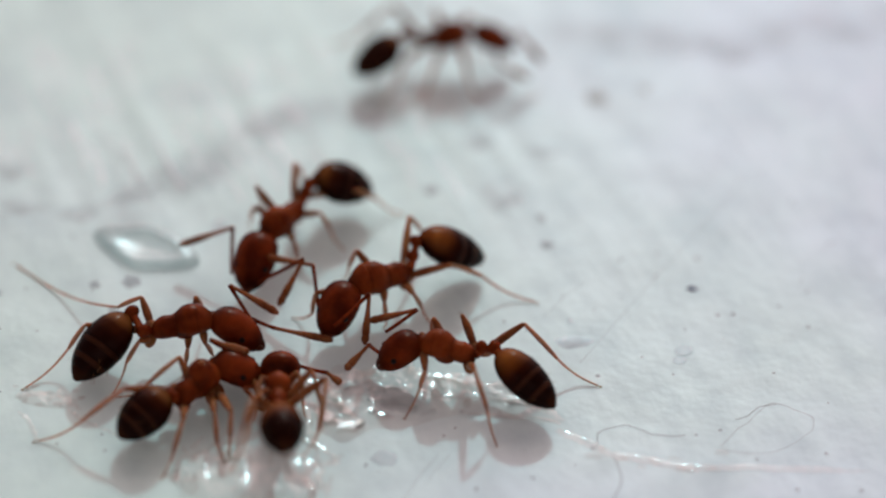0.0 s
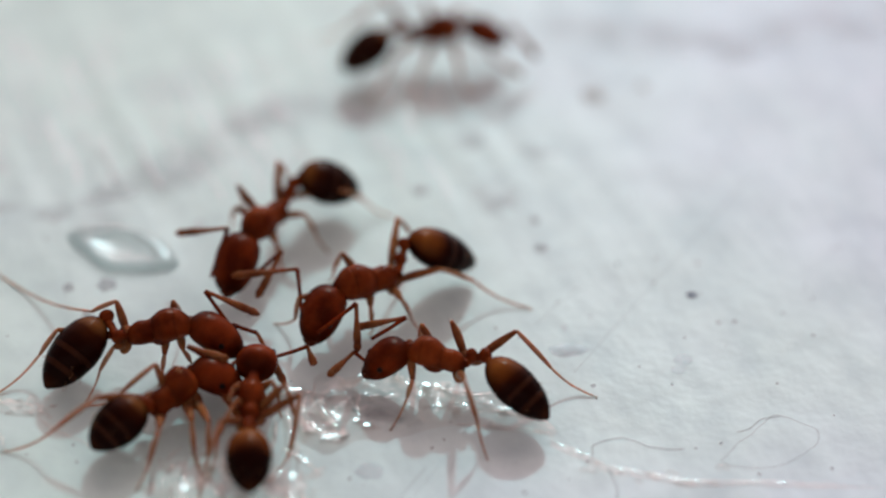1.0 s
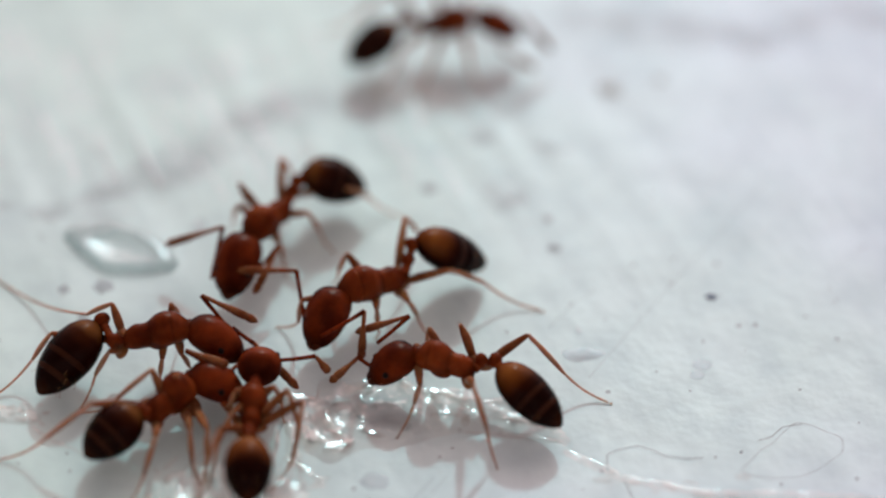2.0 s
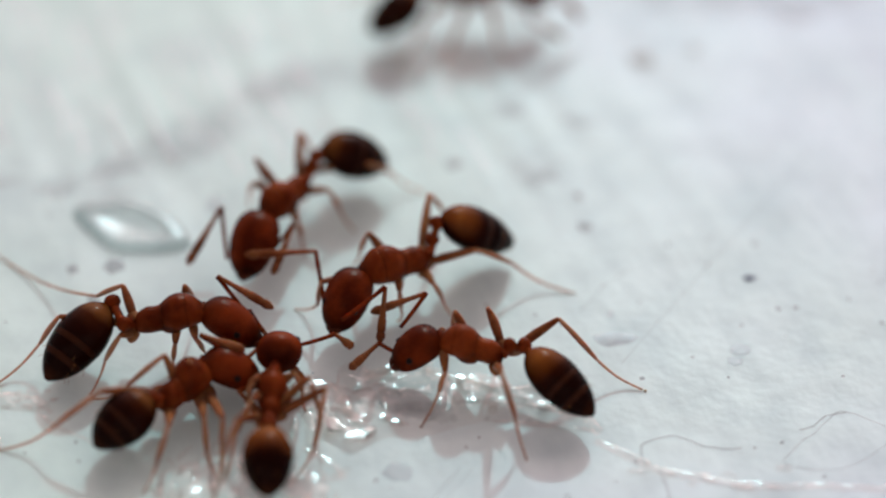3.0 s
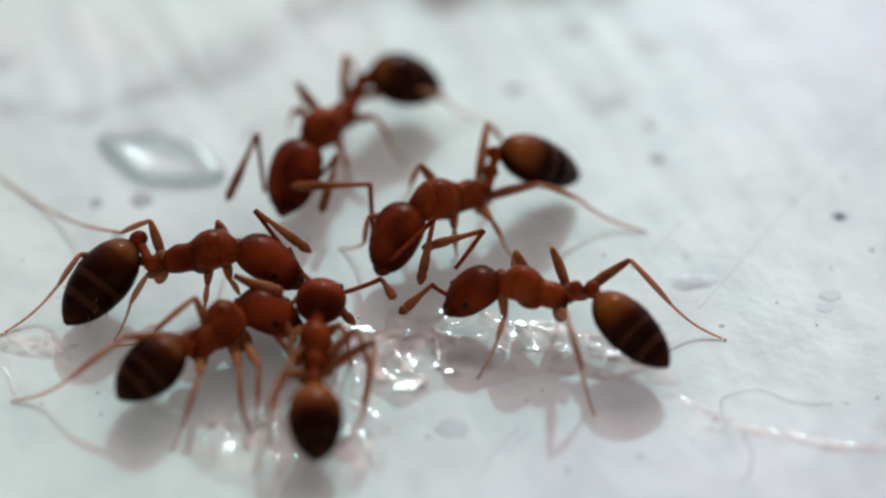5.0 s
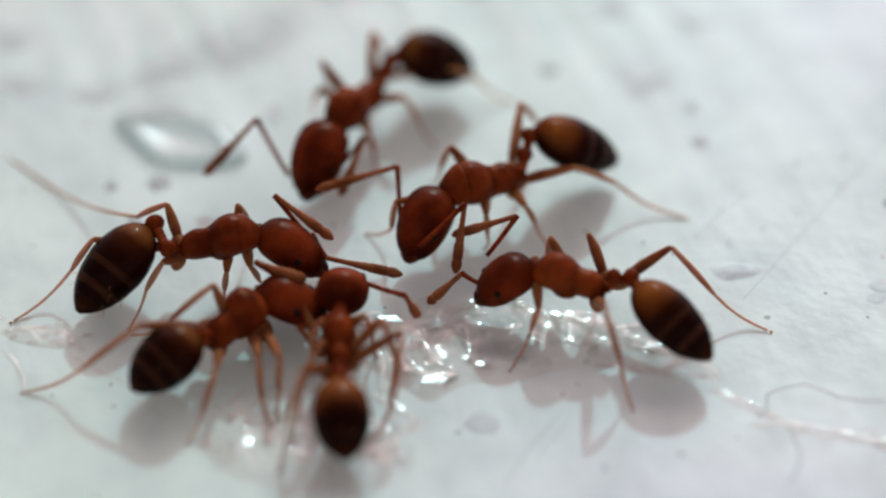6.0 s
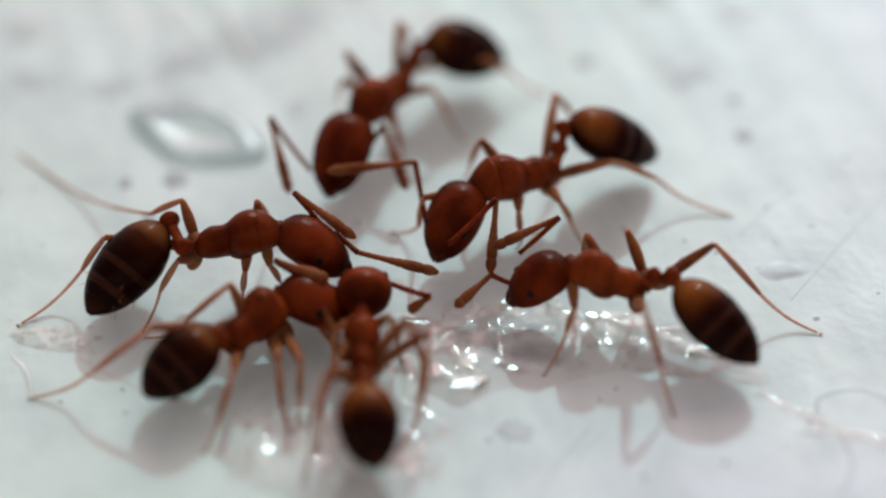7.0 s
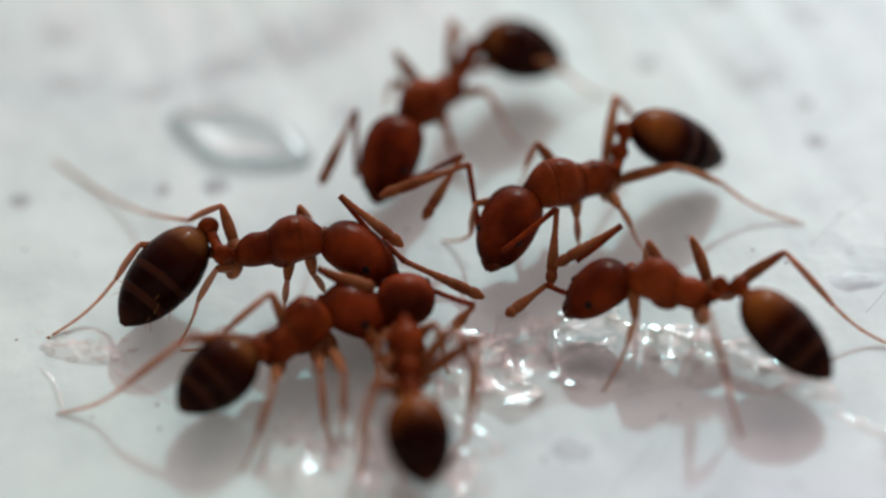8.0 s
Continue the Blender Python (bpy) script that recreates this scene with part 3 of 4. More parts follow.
leg(far_ant, (-0.98, 12.53, 0.65), (-0.83, 11.44, 0.80), (-0.75, 11.27, 0.40), (-0.45, 11.21, 0.00))
leg(far_ant, (-1.40, 12.47, 0.65), (-1.60, 11.41, 0.80), (-1.79, 11.01, 0.40), (-1.92, 10.83, 0.00))
leg(far_ant, (-1.90, 12.45, 0.65), (-2.36, 11.48, 0.90), (-2.56, 11.20, 0.40), (-3.04, 10.79, 0.00))
far_antenna_a = antenna(far_ant, (0.08, 12.47, 0.70), (0.42, 12.55, 1.10), (1.08, 12.09, 0.50))
far_antenna_b = antenna(far_ant, (-0.06, 12.35, 0.65), (-0.07, 11.57, 0.90), (0.72, 11.54, 0.40))

# ---- wet patch, drops, stains and marks on the plate ----
def along_line(points, steps):
    """Evenly spaced points on a smooth line through the given ones."""
    p = np.array(points, float)
    u = np.r_[0, np.cumsum(np.linalg.norm(np.diff(p, axis=0), axis=1))]
    fine = np.linspace(0, u[-1], steps)
    out = np.stack([np.interp(fine, u, p[:, k]) for k in range(p.shape[1])], 1)
    for _ in range(2):
        out[1:-1] = 0.25 * out[:-2] + 0.5 * out[1:-1] + 0.25 * out[2:]
    return out


def facing_up(bm):
    bm.normal_update()
    for f in bm.faces:
        if f.normal.z < 0:
            f.normal_flip()
    return bm


def gel_strip(points, widths, height, folds, steps=110, across=34, seed=0.0):
    """Lumpy body of clear gel lying along a line, with creases."""
    line = along_line([(*p, w) for p, w in zip(points, widths)], steps)
    bm = bmesh.new()
    rows = []
    for k, (x, y, w) in enumerate(line):
        a, b = line[max(k - 1, 0)], line[min(k + 1, steps - 1)]
        d = Vector((b[0] - a[0], b[1] - a[1])).normalized()
        end = min(1.0, 6 * k / steps, 6 * (steps - 1 - k) / steps)
        row = []
        for j in range(across):
            u = 2 * j / (across - 1) - 1
            q = Vector((x * 0.9 + seed, y * 0.9, u * 0.3))
            reach = w * (0.35 + 0.65 * end) * (1 + 0.35 * noise.noise(Vector((x * 1.6 + seed, u * 0.8, 3.1))))
            px, py = x - d.y * u * reach, y + d.x * u * reach
            p = Vector((px + seed, py, 0.0))
            rim = max(0.0, 1 - u * u) ** 0.6 * end
            crease = 1 - abs(noise.noise(p * folds)) * 2.4
            z = height * rim * (0.35 + 0.45 * max(0.0, crease) ** 3 + 0.35 * noise.noise(p * folds * 0.45) + 0.12 * noise.noise(p * folds * 3))
            z += -0.09 * (py - y) * rim * min(1.0, height / 0.1)
            row.append(bm.verts.new((px, py, max(0.004, z) if 0 < j < across - 1 else 0.0)))
        rows.append(row)
    for r0, r1 in zip(rows, rows[1:]):
        for v in range(across - 1):
            bm.faces.new((r0[v], r0[v + 1], r1[v + 1], r1[v]))
    return facing_up(bm)


def dome(rx, ry, height, power=0.5, rings=9, seg=28, wobble=0.06, seed=0.0, point=0.0, dish=0.0):
    """Low drop on the plate; along: 1 in the middle, 0 at the rim."""
    bm = bmesh.new()
    layer = bm.verts.layers.float.new("along")
    top = bm.verts.new((0, 0, height * (1 - dish)))
    top[layer] = 1.0
    rings_v = []
    for k in range(1, rings + 1):
        r = k / rings
        row = []
        for j in range(seg):
            q = 2 * math.pi * j / seg
            s = r * (1 + wobble * noise.noise(Vector((math.cos(q) * 1.5 + seed, math.sin(q) * 1.5, 0.3))))
            sharp = 1 + point * (abs(math.cos(q)) ** 6 - 0.4)
            v = bm.verts.new((rx * s * sharp * math.cos(q), ry * s * math.sin(q), height * max(0.0, 1 - r * r) ** power * (1 - dish + 1.55 * dish * r * r)))
            v[layer] = 1 - r
            row.append(v)
        rings_v.append(row)
    for j in range(seg):
        bm.faces.new((top, rings_v[0][j], rings_v[0][(j + 1) % seg]))
        for r0, r1 in zip(rings_v, rings_v[1:]):
            bm.faces.new((r0[j], r1[j], r1[(j + 1) % seg], r0[(j + 1) % seg]))
    return facing_up(bm)


def tube(points, radius, steps=60, wander=0.0, seg=6):
    line = along_line(points, steps)
    bm = bmesh.new()
    for k in range(steps - 1):
        p, q = line[k], line[k + 1]
        w0, w1 = (wander * noise.noise(Vector((v[0] * 3, v[1] * 3, 0.7))) for v in (p, q))
        r = radius * (0.75 + 0.5 * abs(noise.noise(Vector((p[0] * 5, p[1] * 5, 2)))))
        limb(bm, (p[0], p[1] + w0, radius * 0.7), (q[0], q[1] + w1, radius * 0.7), r, r, r, seg=seg)
    return bm


gel = tagged(part("gel_patch", gel_strip(
    [(-4.45, 1.31), (-3.75, 1.05), (-2.94, 1.15), (-2.04, 1.32), (-0.86, 1.38), (0.22, 1.27), (0.93, 1.01), (1.37, 0.66)],
    [0.7, 1.0, 1.05, 0.85, 0.6, 0.5, 0.42, 0.25], 0.17, 1.5, 80, 19), GEL, flat=True), "clear wet sticky gel with creases and sparkles", "gel")
rng = random.Random(4)
for k in range(26):
    u = rng.random()
    x, y = (-3.9 + 4.9 * u, 1.15 + rng.uniform(-0.45, 0.35) - 0.3 * max(0, u - 0.8))
    r = rng.choice((0.04, 0.05, 0.06, 0.09))
    part("bubble", dome(r, r * 0.9, r * 0.8, 0.5, 6, 16, 0.1, x), DROP, gel, "tiny air bubble in the gel", (x, y, 0.05))
for points in (
    [(-4.20, 1.02), (-3.97, 1.00), (-3.77, 0.75), (-3.66, 0.43)],
    [(-4.53, 1.18), (-4.43, 0.71), (-4.37, 0.23)],
    [(-3.46, 0.83), (-3.07, 0.70), (-2.88, 0.52), (-3.11, 0.28), (-3.48, 0.39)],
    [(-2.73, 0.90), (-2.57, 0.75), (-2.24, 0.69)],
    [(-1.61, 2.01), (-0.69, 1.73), (0.40, 1.63)],
    [(-1.32, 1.33), (-0.05, 1.29), (1.20, 1.03)],
    [(-0.68, 0.86), (0.31, 0.80), (1.28, 0.70)],
    [(-3.84, 1.68), (-3.32, 1.43), (-2.79, 1.76), (-2.29, 1.93)],
    [(-4.70, 1.56), (-4.24, 1.53), (-3.89, 1.70), (-3.64, 1.50)],
    [(-1.42, 1.83), (-1.05, 1.37), (-0.41, 1.53)],
    [(-0.32, 1.53), (0.22, 1.21), (0.94, 1.19)],
    [(-5.98, -0.07), (-5.58, -0.50), (-5.65, -1.06)],
    [(-4.12, 0.04), (-3.65, -0.33), (-3.37, -0.60), (-3.79, -0.73)],
    [(-4.03, -1.08), (-3.87, -1.50), (-3.97, -1.83)],
):
    part("crease", gel_strip(points, [0.05 + 0.03 * rng.random() for _ in points], 0.07 if points[0][1] > 0.1 else 0.03, 3.0, 34, 7, points[0][0]), GEL, gel, "raised shiny fold of the gel")
for points, width, high in (
    ([(-4.62, 1.54), (-4.36, 1.62), (-4.09, 1.54), (-3.78, 1.58)], 0.20, 0.03),
    ([(-3.92, 0.85), (-3.71, 0.62), (-3.46, 0.49), (-2.92, 0.45)], 0.18, 0.03),
    ([(-3.72, 1.52), (-3.42, 0.98), (-3.17, 0.56)], 0.14, 0.035),
    ([(-3.16, 1.81), (-2.96, 1.94), (-2.74, 2.01)], 0.11, 0.06),
    ([(-2.07, 2.15), (-1.67, 1.98), (-1.29, 1.73)], 0.10, 0.05),
    ([(-1.34, 1.93), (-0.95, 1.76), (-0.55, 1.51)], 0.10, 0.05),
    ([(-4.21, 1.0), (-4.11, 0.55), (-4.07, -0.13)], 0.10, 0.05),
    ([(-2.81, 1.78), (-2.75, 1.2), (-2.69, 0.68)], 0.08, 0.06),
    ([(-3.85, 1.25), (-3.9, 0.79), (-3.75, 0.23)], 0.12, 0.04),
    ([(-4.42, 0.76), (-4.45, 0.08), (-4.46, -0.59)], 0.10, 0.04),
):
    part("fold", gel_strip(points, [width * rng.uniform(0.7, 1.1) for _ in points], high, 1.1, 40, 13, points[0][1]), FOLD, gel, "broad smooth fold of clear gel", (0, 0, 0.035))


def facet(centre, size, turn, tilt, corners=5):
    """Flat, slightly tilted face of stiff gel with sloping flanks."""
    bm = bmesh.new()
    slope = Vector((math.sin(radians(tilt[0])), math.sin(radians(tilt[1])), 1)).normalized()
    top, foot = [], []
    for k in range(corners):
        q = 2 * math.pi * (k + rng.uniform(-0.3, 0.3)) / corners
        v = Vector((size[0] * math.cos(q), size[1] * math.sin(q), 0)) * rng.uniform(0.75, 1.15)
        v.rotate(Euler((0, 0, radians(turn))))
        top.append(bm.verts.new((v.x, v.y, 0.06 - (slope.x * v.x + slope.y * v.y) / slope.z)))
        foot.append(bm.verts.new((v.x * 1.25, v.y * 1.25, -0.09)))
    bm.faces.new(top)
    for k in range(corners):
        j = (k + 1) % corners
        bm.faces.new((top[k], foot[k], foot[j], top[j]))
    return part("facet", facing_up(bm), FACET, gel, "flat shining face of the gel", (*centre, 0.09), flat=True)


for centre, size, turn, tilt in (
    ((-4.43, 1.47), (0.16, 0.10), 10, (3, 7)), ((-4.03, 1.53), (0.24, 0.11), 5, (5, 8)), ((-3.67, 0.54), (0.16, 0.20), -15, (2, 5)),
    ((-3.26, 0.31), (0.27, 0.11), 8, (6, 9)), ((-2.99, 0.43), (0.13, 0.08), 30, (0, 8)), ((-3.54, 1.07), (0.22, 0.24), 20, (-6, 2)),
    ((-3.10, 1.32), (0.26, 0.20), -30, (-9, -2)), ((-2.50, 0.68), (0.11, 0.06), 0, (4, 7)), ((-1.95, 2.15), (0.09, 0.06), 15, (5, 9)),
    ((-1.31, 1.80), (0.10, 0.07), -20, (4, 7)), ((0.26, 1.22), (0.13, 0.06), -25, (4, 8)), ((-0.68, 1.09), (0.10, 0.06), 10, (3, 6)),
    ((-2.69, 2.03), (0.15, 0.07), 20, (6, 8))):
    facet(centre, size, turn, tilt)
tail = tagged(part("gel_ridge", gel_strip(
    [(1.25, 0.44), (1.91, 0.10), (2.38, -0.20), (3.10, -0.33), (3.99, -0.54), (5.38, -0.46), (6.57, -0.48), (7.89, -0.47)],
    [0.18, 0.14, 0.09, 0.11, 0.10, 0.08, 0.08, 0.05], 0.006, 5.0, 160, 9, 5.0), GEL, flat=True), "thin clear ridge of dried gel with glints", "gel")
for points, width in (
    ([(1.83, -0.23), (2.03, -0.24), (2.22, -0.30)], 0.050),
    ([(2.51, -0.34), (2.63, -0.29), (2.75, -0.30)], 0.040),
    ([(3.19, -0.28), (3.33, -0.33), (3.47, -0.43)], 0.070),
    ([(3.76, -0.52), (3.98, -0.51), (4.19, -0.55)], 0.080),
    ([(2.94, -0.51), (3.03, -0.50), (3.13, -0.54)], 0.040),
    ([(4.61, -0.07), (4.77, -0.05), (4.93, -0.08)], 0.050),
    ([(2.14, -0.06), (2.21, -0.04), (2.27, -0.08)], 0.040),
    ([(4.39, -0.52), (4.53, -0.51), (4.67, -0.55)], 0.040),
    ([(3.58, -0.24), (3.75, -0.25), (3.92, -0.32)], 0.030),
):
    part("flake", gel_strip(points, [width * 1.3] * 3, 0.08, 4.0, 16, 9, points[0][0]), GEL, tail, "thin glinting flake of dried gel")
smear = tagged(part("gel_smear", gel_strip([(-6.82, -1.12), (-6.13, -1.08), (-5.33, -1.15), (-4.46, -1.10), (-3.71, -0.73)],
    [0.5, 0.8, 0.9, 0.9, 0.5], 0.08, 1.4, 44, 16, 9.0), GEL, flat=True), "thin clear wet smear under the ants", "gel")
for k in range(56):
    x, y, lean = rng.uniform(-6.82, -3.50), rng.uniform(-1.68, -0.14), rng.gauss(0, 0.5)
    points = [(x, y), (x + 0.12 * lean + rng.uniform(-0.04, 0.04), y + 0.14), (x + 0.3 * lean, y + rng.uniform(0.22, 0.5))]
    part("crease", gel_strip(points, [rng.uniform(0.025, 0.07) for _ in points], rng.uniform(0.03, 0.09), 3.0, 18, 7, x), GEL, smear, "thin raised streak of the wet film")
tagged(part("gel_flake", gel_strip([(1.25, 3.10), (1.50, 3.02), (1.80, 3.06), (2.15, 3.10)], [0.10, 0.20, 0.18, 0.08], 0.014, 5.0, 34, 12, 21.0), BEAD, flat=True), "small clear flake of dried gel with glints", "gel")
crumbs = tagged(part("gel_crumbs", gel_strip([(-10.47, 1.03), (-9.95, 0.98), (-9.48, 0.91), (-9.10, 0.81)],
    [0.16, 0.22, 0.24, 0.12], 0.05, 2.5, 30, 8, 13.0), GEL, flat=True), "small clear crumbs of dried gel", "gel")
for k in range(26):
    u = rng.random()
    x, y, lean = -10.6 + 1.7 * u, 1.25 - 0.45 * u + rng.gauss(0, 0.13), rng.uniform(-0.06, 0.06)
    w = rng.uniform(0.02, 0.05)
    points = [(x, y), (x + 0.07, y + lean), (x + rng.uniform(0.10, 0.20), y + rng.uniform(-0.06, 0.06))]
    part("flake", gel_strip(points, [w, w * 1.5, w], rng.uniform(0.04, 0.09), 4.0, 12, 7, x), GEL, crumbs, "thin glinting flake of dried gel")
for points in ([(-10.36, 0.60), (-10.14, 0.40), (-9.97, 0.08), (-9.81, -0.28)],
               [(-9.28, 0.68), (-9.04, 0.46), (-8.88, 0.35), (-8.58, 0.20), (-8.32, 0.10), (-8.09, -0.07)]):
    tagged(part("gel_edge", gel_strip(points, [0.05] * len(points), 0.035, 4.0, 60, 10, 2.0), GEL), "bright thin rim of a clear film", "gel", "film rims")

# one large drop and small ones
oval = tagged(part("droplet", dome(1.16, 0.70, 0.30, 0.7, 16, 44, 0.10, 1.0, 0.3, 0.75), DROP, at=(-8.18, 5.64, 0)), "large clear pointed oval drop with white glare", "droplet")
oval.rotation_euler.z = radians(-20)
bm = dome(1.16, 0.70, 0.30, 0.7, 16, 44, 0.10, 1.0, 0.3, 0.75)
layer = bm.verts.layers.float["along"]
bmesh.ops.delete(bm, geom=[v for v in bm.verts if v[layer] > 0.44], context="VERTS")
for v in bm.verts:
    v.co.z += 0.006
part("rim", bm, RIND, oval, "greyish thicker rim of the drop")
for x, y, rx, ry, h in ((-2.43, -0.46, 0.26, 0.24, 0.07), 
                        (4.12, 2.86, 0.19, 0.16, 0.04), (4.01, 2.57, 0.14, 0.13, 0.04), 
                        (1.61, 3.69, 0.07, 0.09, 0.03), (-6.54, 6.46, 0.14, 0.28, 0.06)):
    tagged(part("droplet", dome(rx, ry, h * 0.5, 0.6, 8, 26, 0.30, x, 0.1, 0.5), BEAD, at=(x, y, 0)), "small clear round drop dried on the plate", "droplet", "small drops")

# specks of dirt
for x, y, r, mat, words in ((4.42, 4.80, 0.105, BLUE, "dark blue-grey speck of dirt on white plastic"), (2.42, 11.30, 0.25, OCHRE, "pale ochre crumb on the plate"), (3.63, 11.74, 0.15, OCHRE, "small ochre crumb on the plate"),
                            (1.14, 6.10, 0.14, GRIME, "small grey crumb stuck on white plastic"), (4.59, 5.78, 0.07, GRIME, "tiny grey crumb stuck on white plastic"), (4.95, 3.99, 0.06, GRIME, "tiny grey crumb stuck on white plastic"),
                            (5.31, 4.03, 0.06, GRIME, "tiny grey crumb stuck on white plastic"), (2.02, -0.02, 0.05, GRIME, "tiny grey crumb stuck on white plastic"),
                            (-1.61, 7.84, 0.17, GRIME, "small grey smudge dried on the plate"), (1.00, 7.00, 0.13, GRIME, "small grey smudge dried on the plate"), (-8.36, 4.58, 0.22, GRIME, "round grey smudge beside the clear drop"),
                            (-9.18, 4.43, 0.13, GRIME, "small grey smudge dried on the plate"), (-8.68, 3.65, 0.12, GRIME, "small grey smudge dried on the plate"), (-11.45, 4.08, 0.16, GRIME, "small grey smudge dried on the plate"),
                            (2.20, 2.05, 0.06, GRIME, "tiny grey crumb stuck on white plastic"), (0.12, 3.18, 0.07, GRIME, "tiny grey crumb stuck on white plastic")):
    bm = dome(r, r * 0.9, r * (0.55 if mat is not GRIME else 0.2), 0.6, 7, 20, 0.5, x * 3)
    for v in bm.verts:
        v.co += Vector((0.15 * r * noise.noise(v.co * (2 / r)), 0.1 * r * noise.noise(v.co * (3 / r) + Vector((5, 0, 0))), 0))
    tagged(part("crumb", bm, mat, at=(x, y, 0)), words, "crumb", "specks on the plate")

# fine dust, too small to count
rng = random.Random(23)
bm = bmesh.new()
for k in range(90):
    r = rng.uniform(0.012, 0.034)
    c = Vector((rng.uniform(-12, 8), rng.uniform(-2.5, 9), 0.3 * r))
    egg(bm, c, r * rng.uniform(1.0, 1.8), r, r * 0.4, (rng.uniform(-1, 1), rng.uniform(-1, 1), 0), seg=6)
tagged(part("dust", bm, GRIME), "fine grey dust specks on white plastic", "dust", kind="stuff")

# dried stains
for x, y, rx, ry, turn, mat in ((0.17, 7.80, 0.62, 0.68, 20, STAIN), (-3.09, 10.26, 0.8, 0.55, 0, STAIN), (-0.45, 9.64, 0.55, 0.4, 10, STAIN), (1.07, 9.29, 0.6, 0.2, 0, STAIN),
                           (1.67, 3.02, 0.42, 0.2, 15, STAIN), (-11.63, 8.21, 0.6, 0.5, 0, STAIN), (-11.23, 6.94, 0.7, 0.4, 0, STAIN), (-8.51, 7.53, 0.9, 0.35, 30, STAIN),
                           (-9.83, 6.79, 0.5, 0.4, 10, STAIN), (6.01, 13.21, 0.9, 0.5, 0, STAIN), (-2.3, 1.3, 0.9, 0.6, 0, STAIN)):
    ob = tagged(part("stain", dome(rx, ry, 0.012, 0.5, 10, 30, 0.35, x), mat, at=(x, y, 0.003)), "faint grey dried stain", "stain", "dried stains")
    ob.rotation_euler.z = radians(turn)
# two long faint grey bands across the plate, drawn with the stain material
for points, width in (([(-9.9, 5.9), (-9.27, 6.36), (-7.46, 8.16), (-5.96, 9.74), (-4.50, 10.73), (-3.2, 11.2)], 0.80), ([(0.4, 13.9), (0.98, 13.80), (3.15, 13.54), (6.07, 14.00), (9.93, 14.62), (12, 14.9)], 0.90)):
    bm = bmesh.new()
    layer = bm.verts.layers.float.new("along")
    line = along_line(points, 60)
    rows = []
    for k, (x, y) in enumerate(line):
        a, b = line[max(k - 1, 0)], line[min(k + 1, 59)]
        d = Vector((b[0] - a[0], b[1] - a[1])).normalized()
        row = []
        for j in range(9):
            u = j / 4 - 1
            v = bm.verts.new((x - d.y * u * width, y + d.x * u * width, 0.004 + 0.010 * (1 - u * u)))
            v[layer] = 0.55 * (1 - abs(u) ** 1.5) * min(1, 5 * k / 59, 5 * (59 - k) / 59)
            row.append(v)
        rows.append(row)
    for r0, r1 in zip(rows, rows[1:]):
        for j in range(8):
            bm.faces.new((r0[j], r0[j + 1], r1[j + 1], r1[j]))
    tagged(part("wipe_mark", bm, STAIN), "long faint grey band", "stain", "dried wipe marks")

# fibres and scratches
for points, r in (([(2.12, 0.02), (2.12, 0.38), (2.32, 0.51), (2.76, 0.62), (3.03, 0.56), (3.30, 0.41), (3.68, 0.34), (4.01, 0.41)], 0.016),
                  ([(5.13, 0.89), (5.42, 1.01), (5.65, 1.24), (6.05, 1.35)], 0.013),
                  ([(4.75, 0.11), (5.09, 0.52), (5.95, 1.41), (6.37, 1.26), (6.84, 0.98), (6.80, 0.66), (6.27, 0.16), (5.65, -0.09), (4.93, -0.04), (4.75, 0.11)], 0.010),
                  ([(2.44, -0.20), (2.61, -0.74), (2.57, -1.05), (2.40, -1.39)], 0.014)):
    tagged(part("fibre", tube(points, r, 70, 0.05), FIBRE), "fine curled grey fibre stuck to the plate", "fibre", "fibres")
for points, r, mat in (([(1.80, 2.41), (2.84, 3.98), (4.04, 5.75), (5.30, 7.61), (6.16, 8.86)], 0.010, SCORE), ([(0.97, 3.72), (1.49, 4.42), (2.03, 4.98)], 0.008, SCORE),
                       ([(-1.55, -1.16), (-1.01, -0.24)], 0.006, SCORE), ([(-2.01, -1.61), (-1.61, -0.83), (-1.27, -0.31)], 0.010, SCORE),
                       ([(-8.25, 9.25), (-7.99, 8.63), (-7.76, 8.10), (-7.53, 7.74)], 0.045, RIM), ([(-9.15, 9.04), (-8.72, 8.28), (-8.44, 7.76)], 0.030, RIM)):
    part("scratch", tube(points, r, 40, 0.01), mat, floor, "fine straight scratch")

# brushed streaks in the plastic
rng = random.Random(11)
streaks = []
for k in range(4):
    bm = tube([(0, 0), (0.03, -0.5), (0.0, -1.0)], 0.010 + 0.003 * k, 14, 0.03, 5)
    streaks.append(part("scratch", bm, RIM, floor, "fine pale brushed scratch", (-9.6 + 1.7 * k, 9.4 + 0.6 * k, 0)))
    streaks[-1].rotation_euler.z = radians(24)
for k in range(110):
    ob = streaks[k % 4].copy()
    scene.collection.objects.link(ob)
    ob.location = Vector((rng.uniform(-12.5, -1.5), rng.uniform(8.6, 13.5), -0.004)) * MM
    ob.rotation_euler.z = radians(rng.gauss(24, 5))
    ob.scale = (rng.uniform(1.0, 2.4), rng.uniform(0.5, 1.8), rng.uniform(0.5, 1.0))


# ---- what moves ----
def swing(scape, rows):
    """Keys a feeler from rows of seconds, elbow and tip in the world."""
    root = Vector(scape.parent["root"])
    first, second = [], []
    for t, elbow, tip in rows:
        d1 = (Vector(elbow) - root - Vector(scape["base"])).normalized()
        d2 = (Vector(tip) - Vector(elbow)).normalized()
        a, b = feeler_pose(scape, d1, d2)
        first.append((t, a))
        second.append((t, b))
    walk(scape, first)
    walk(scape.children[0], second)


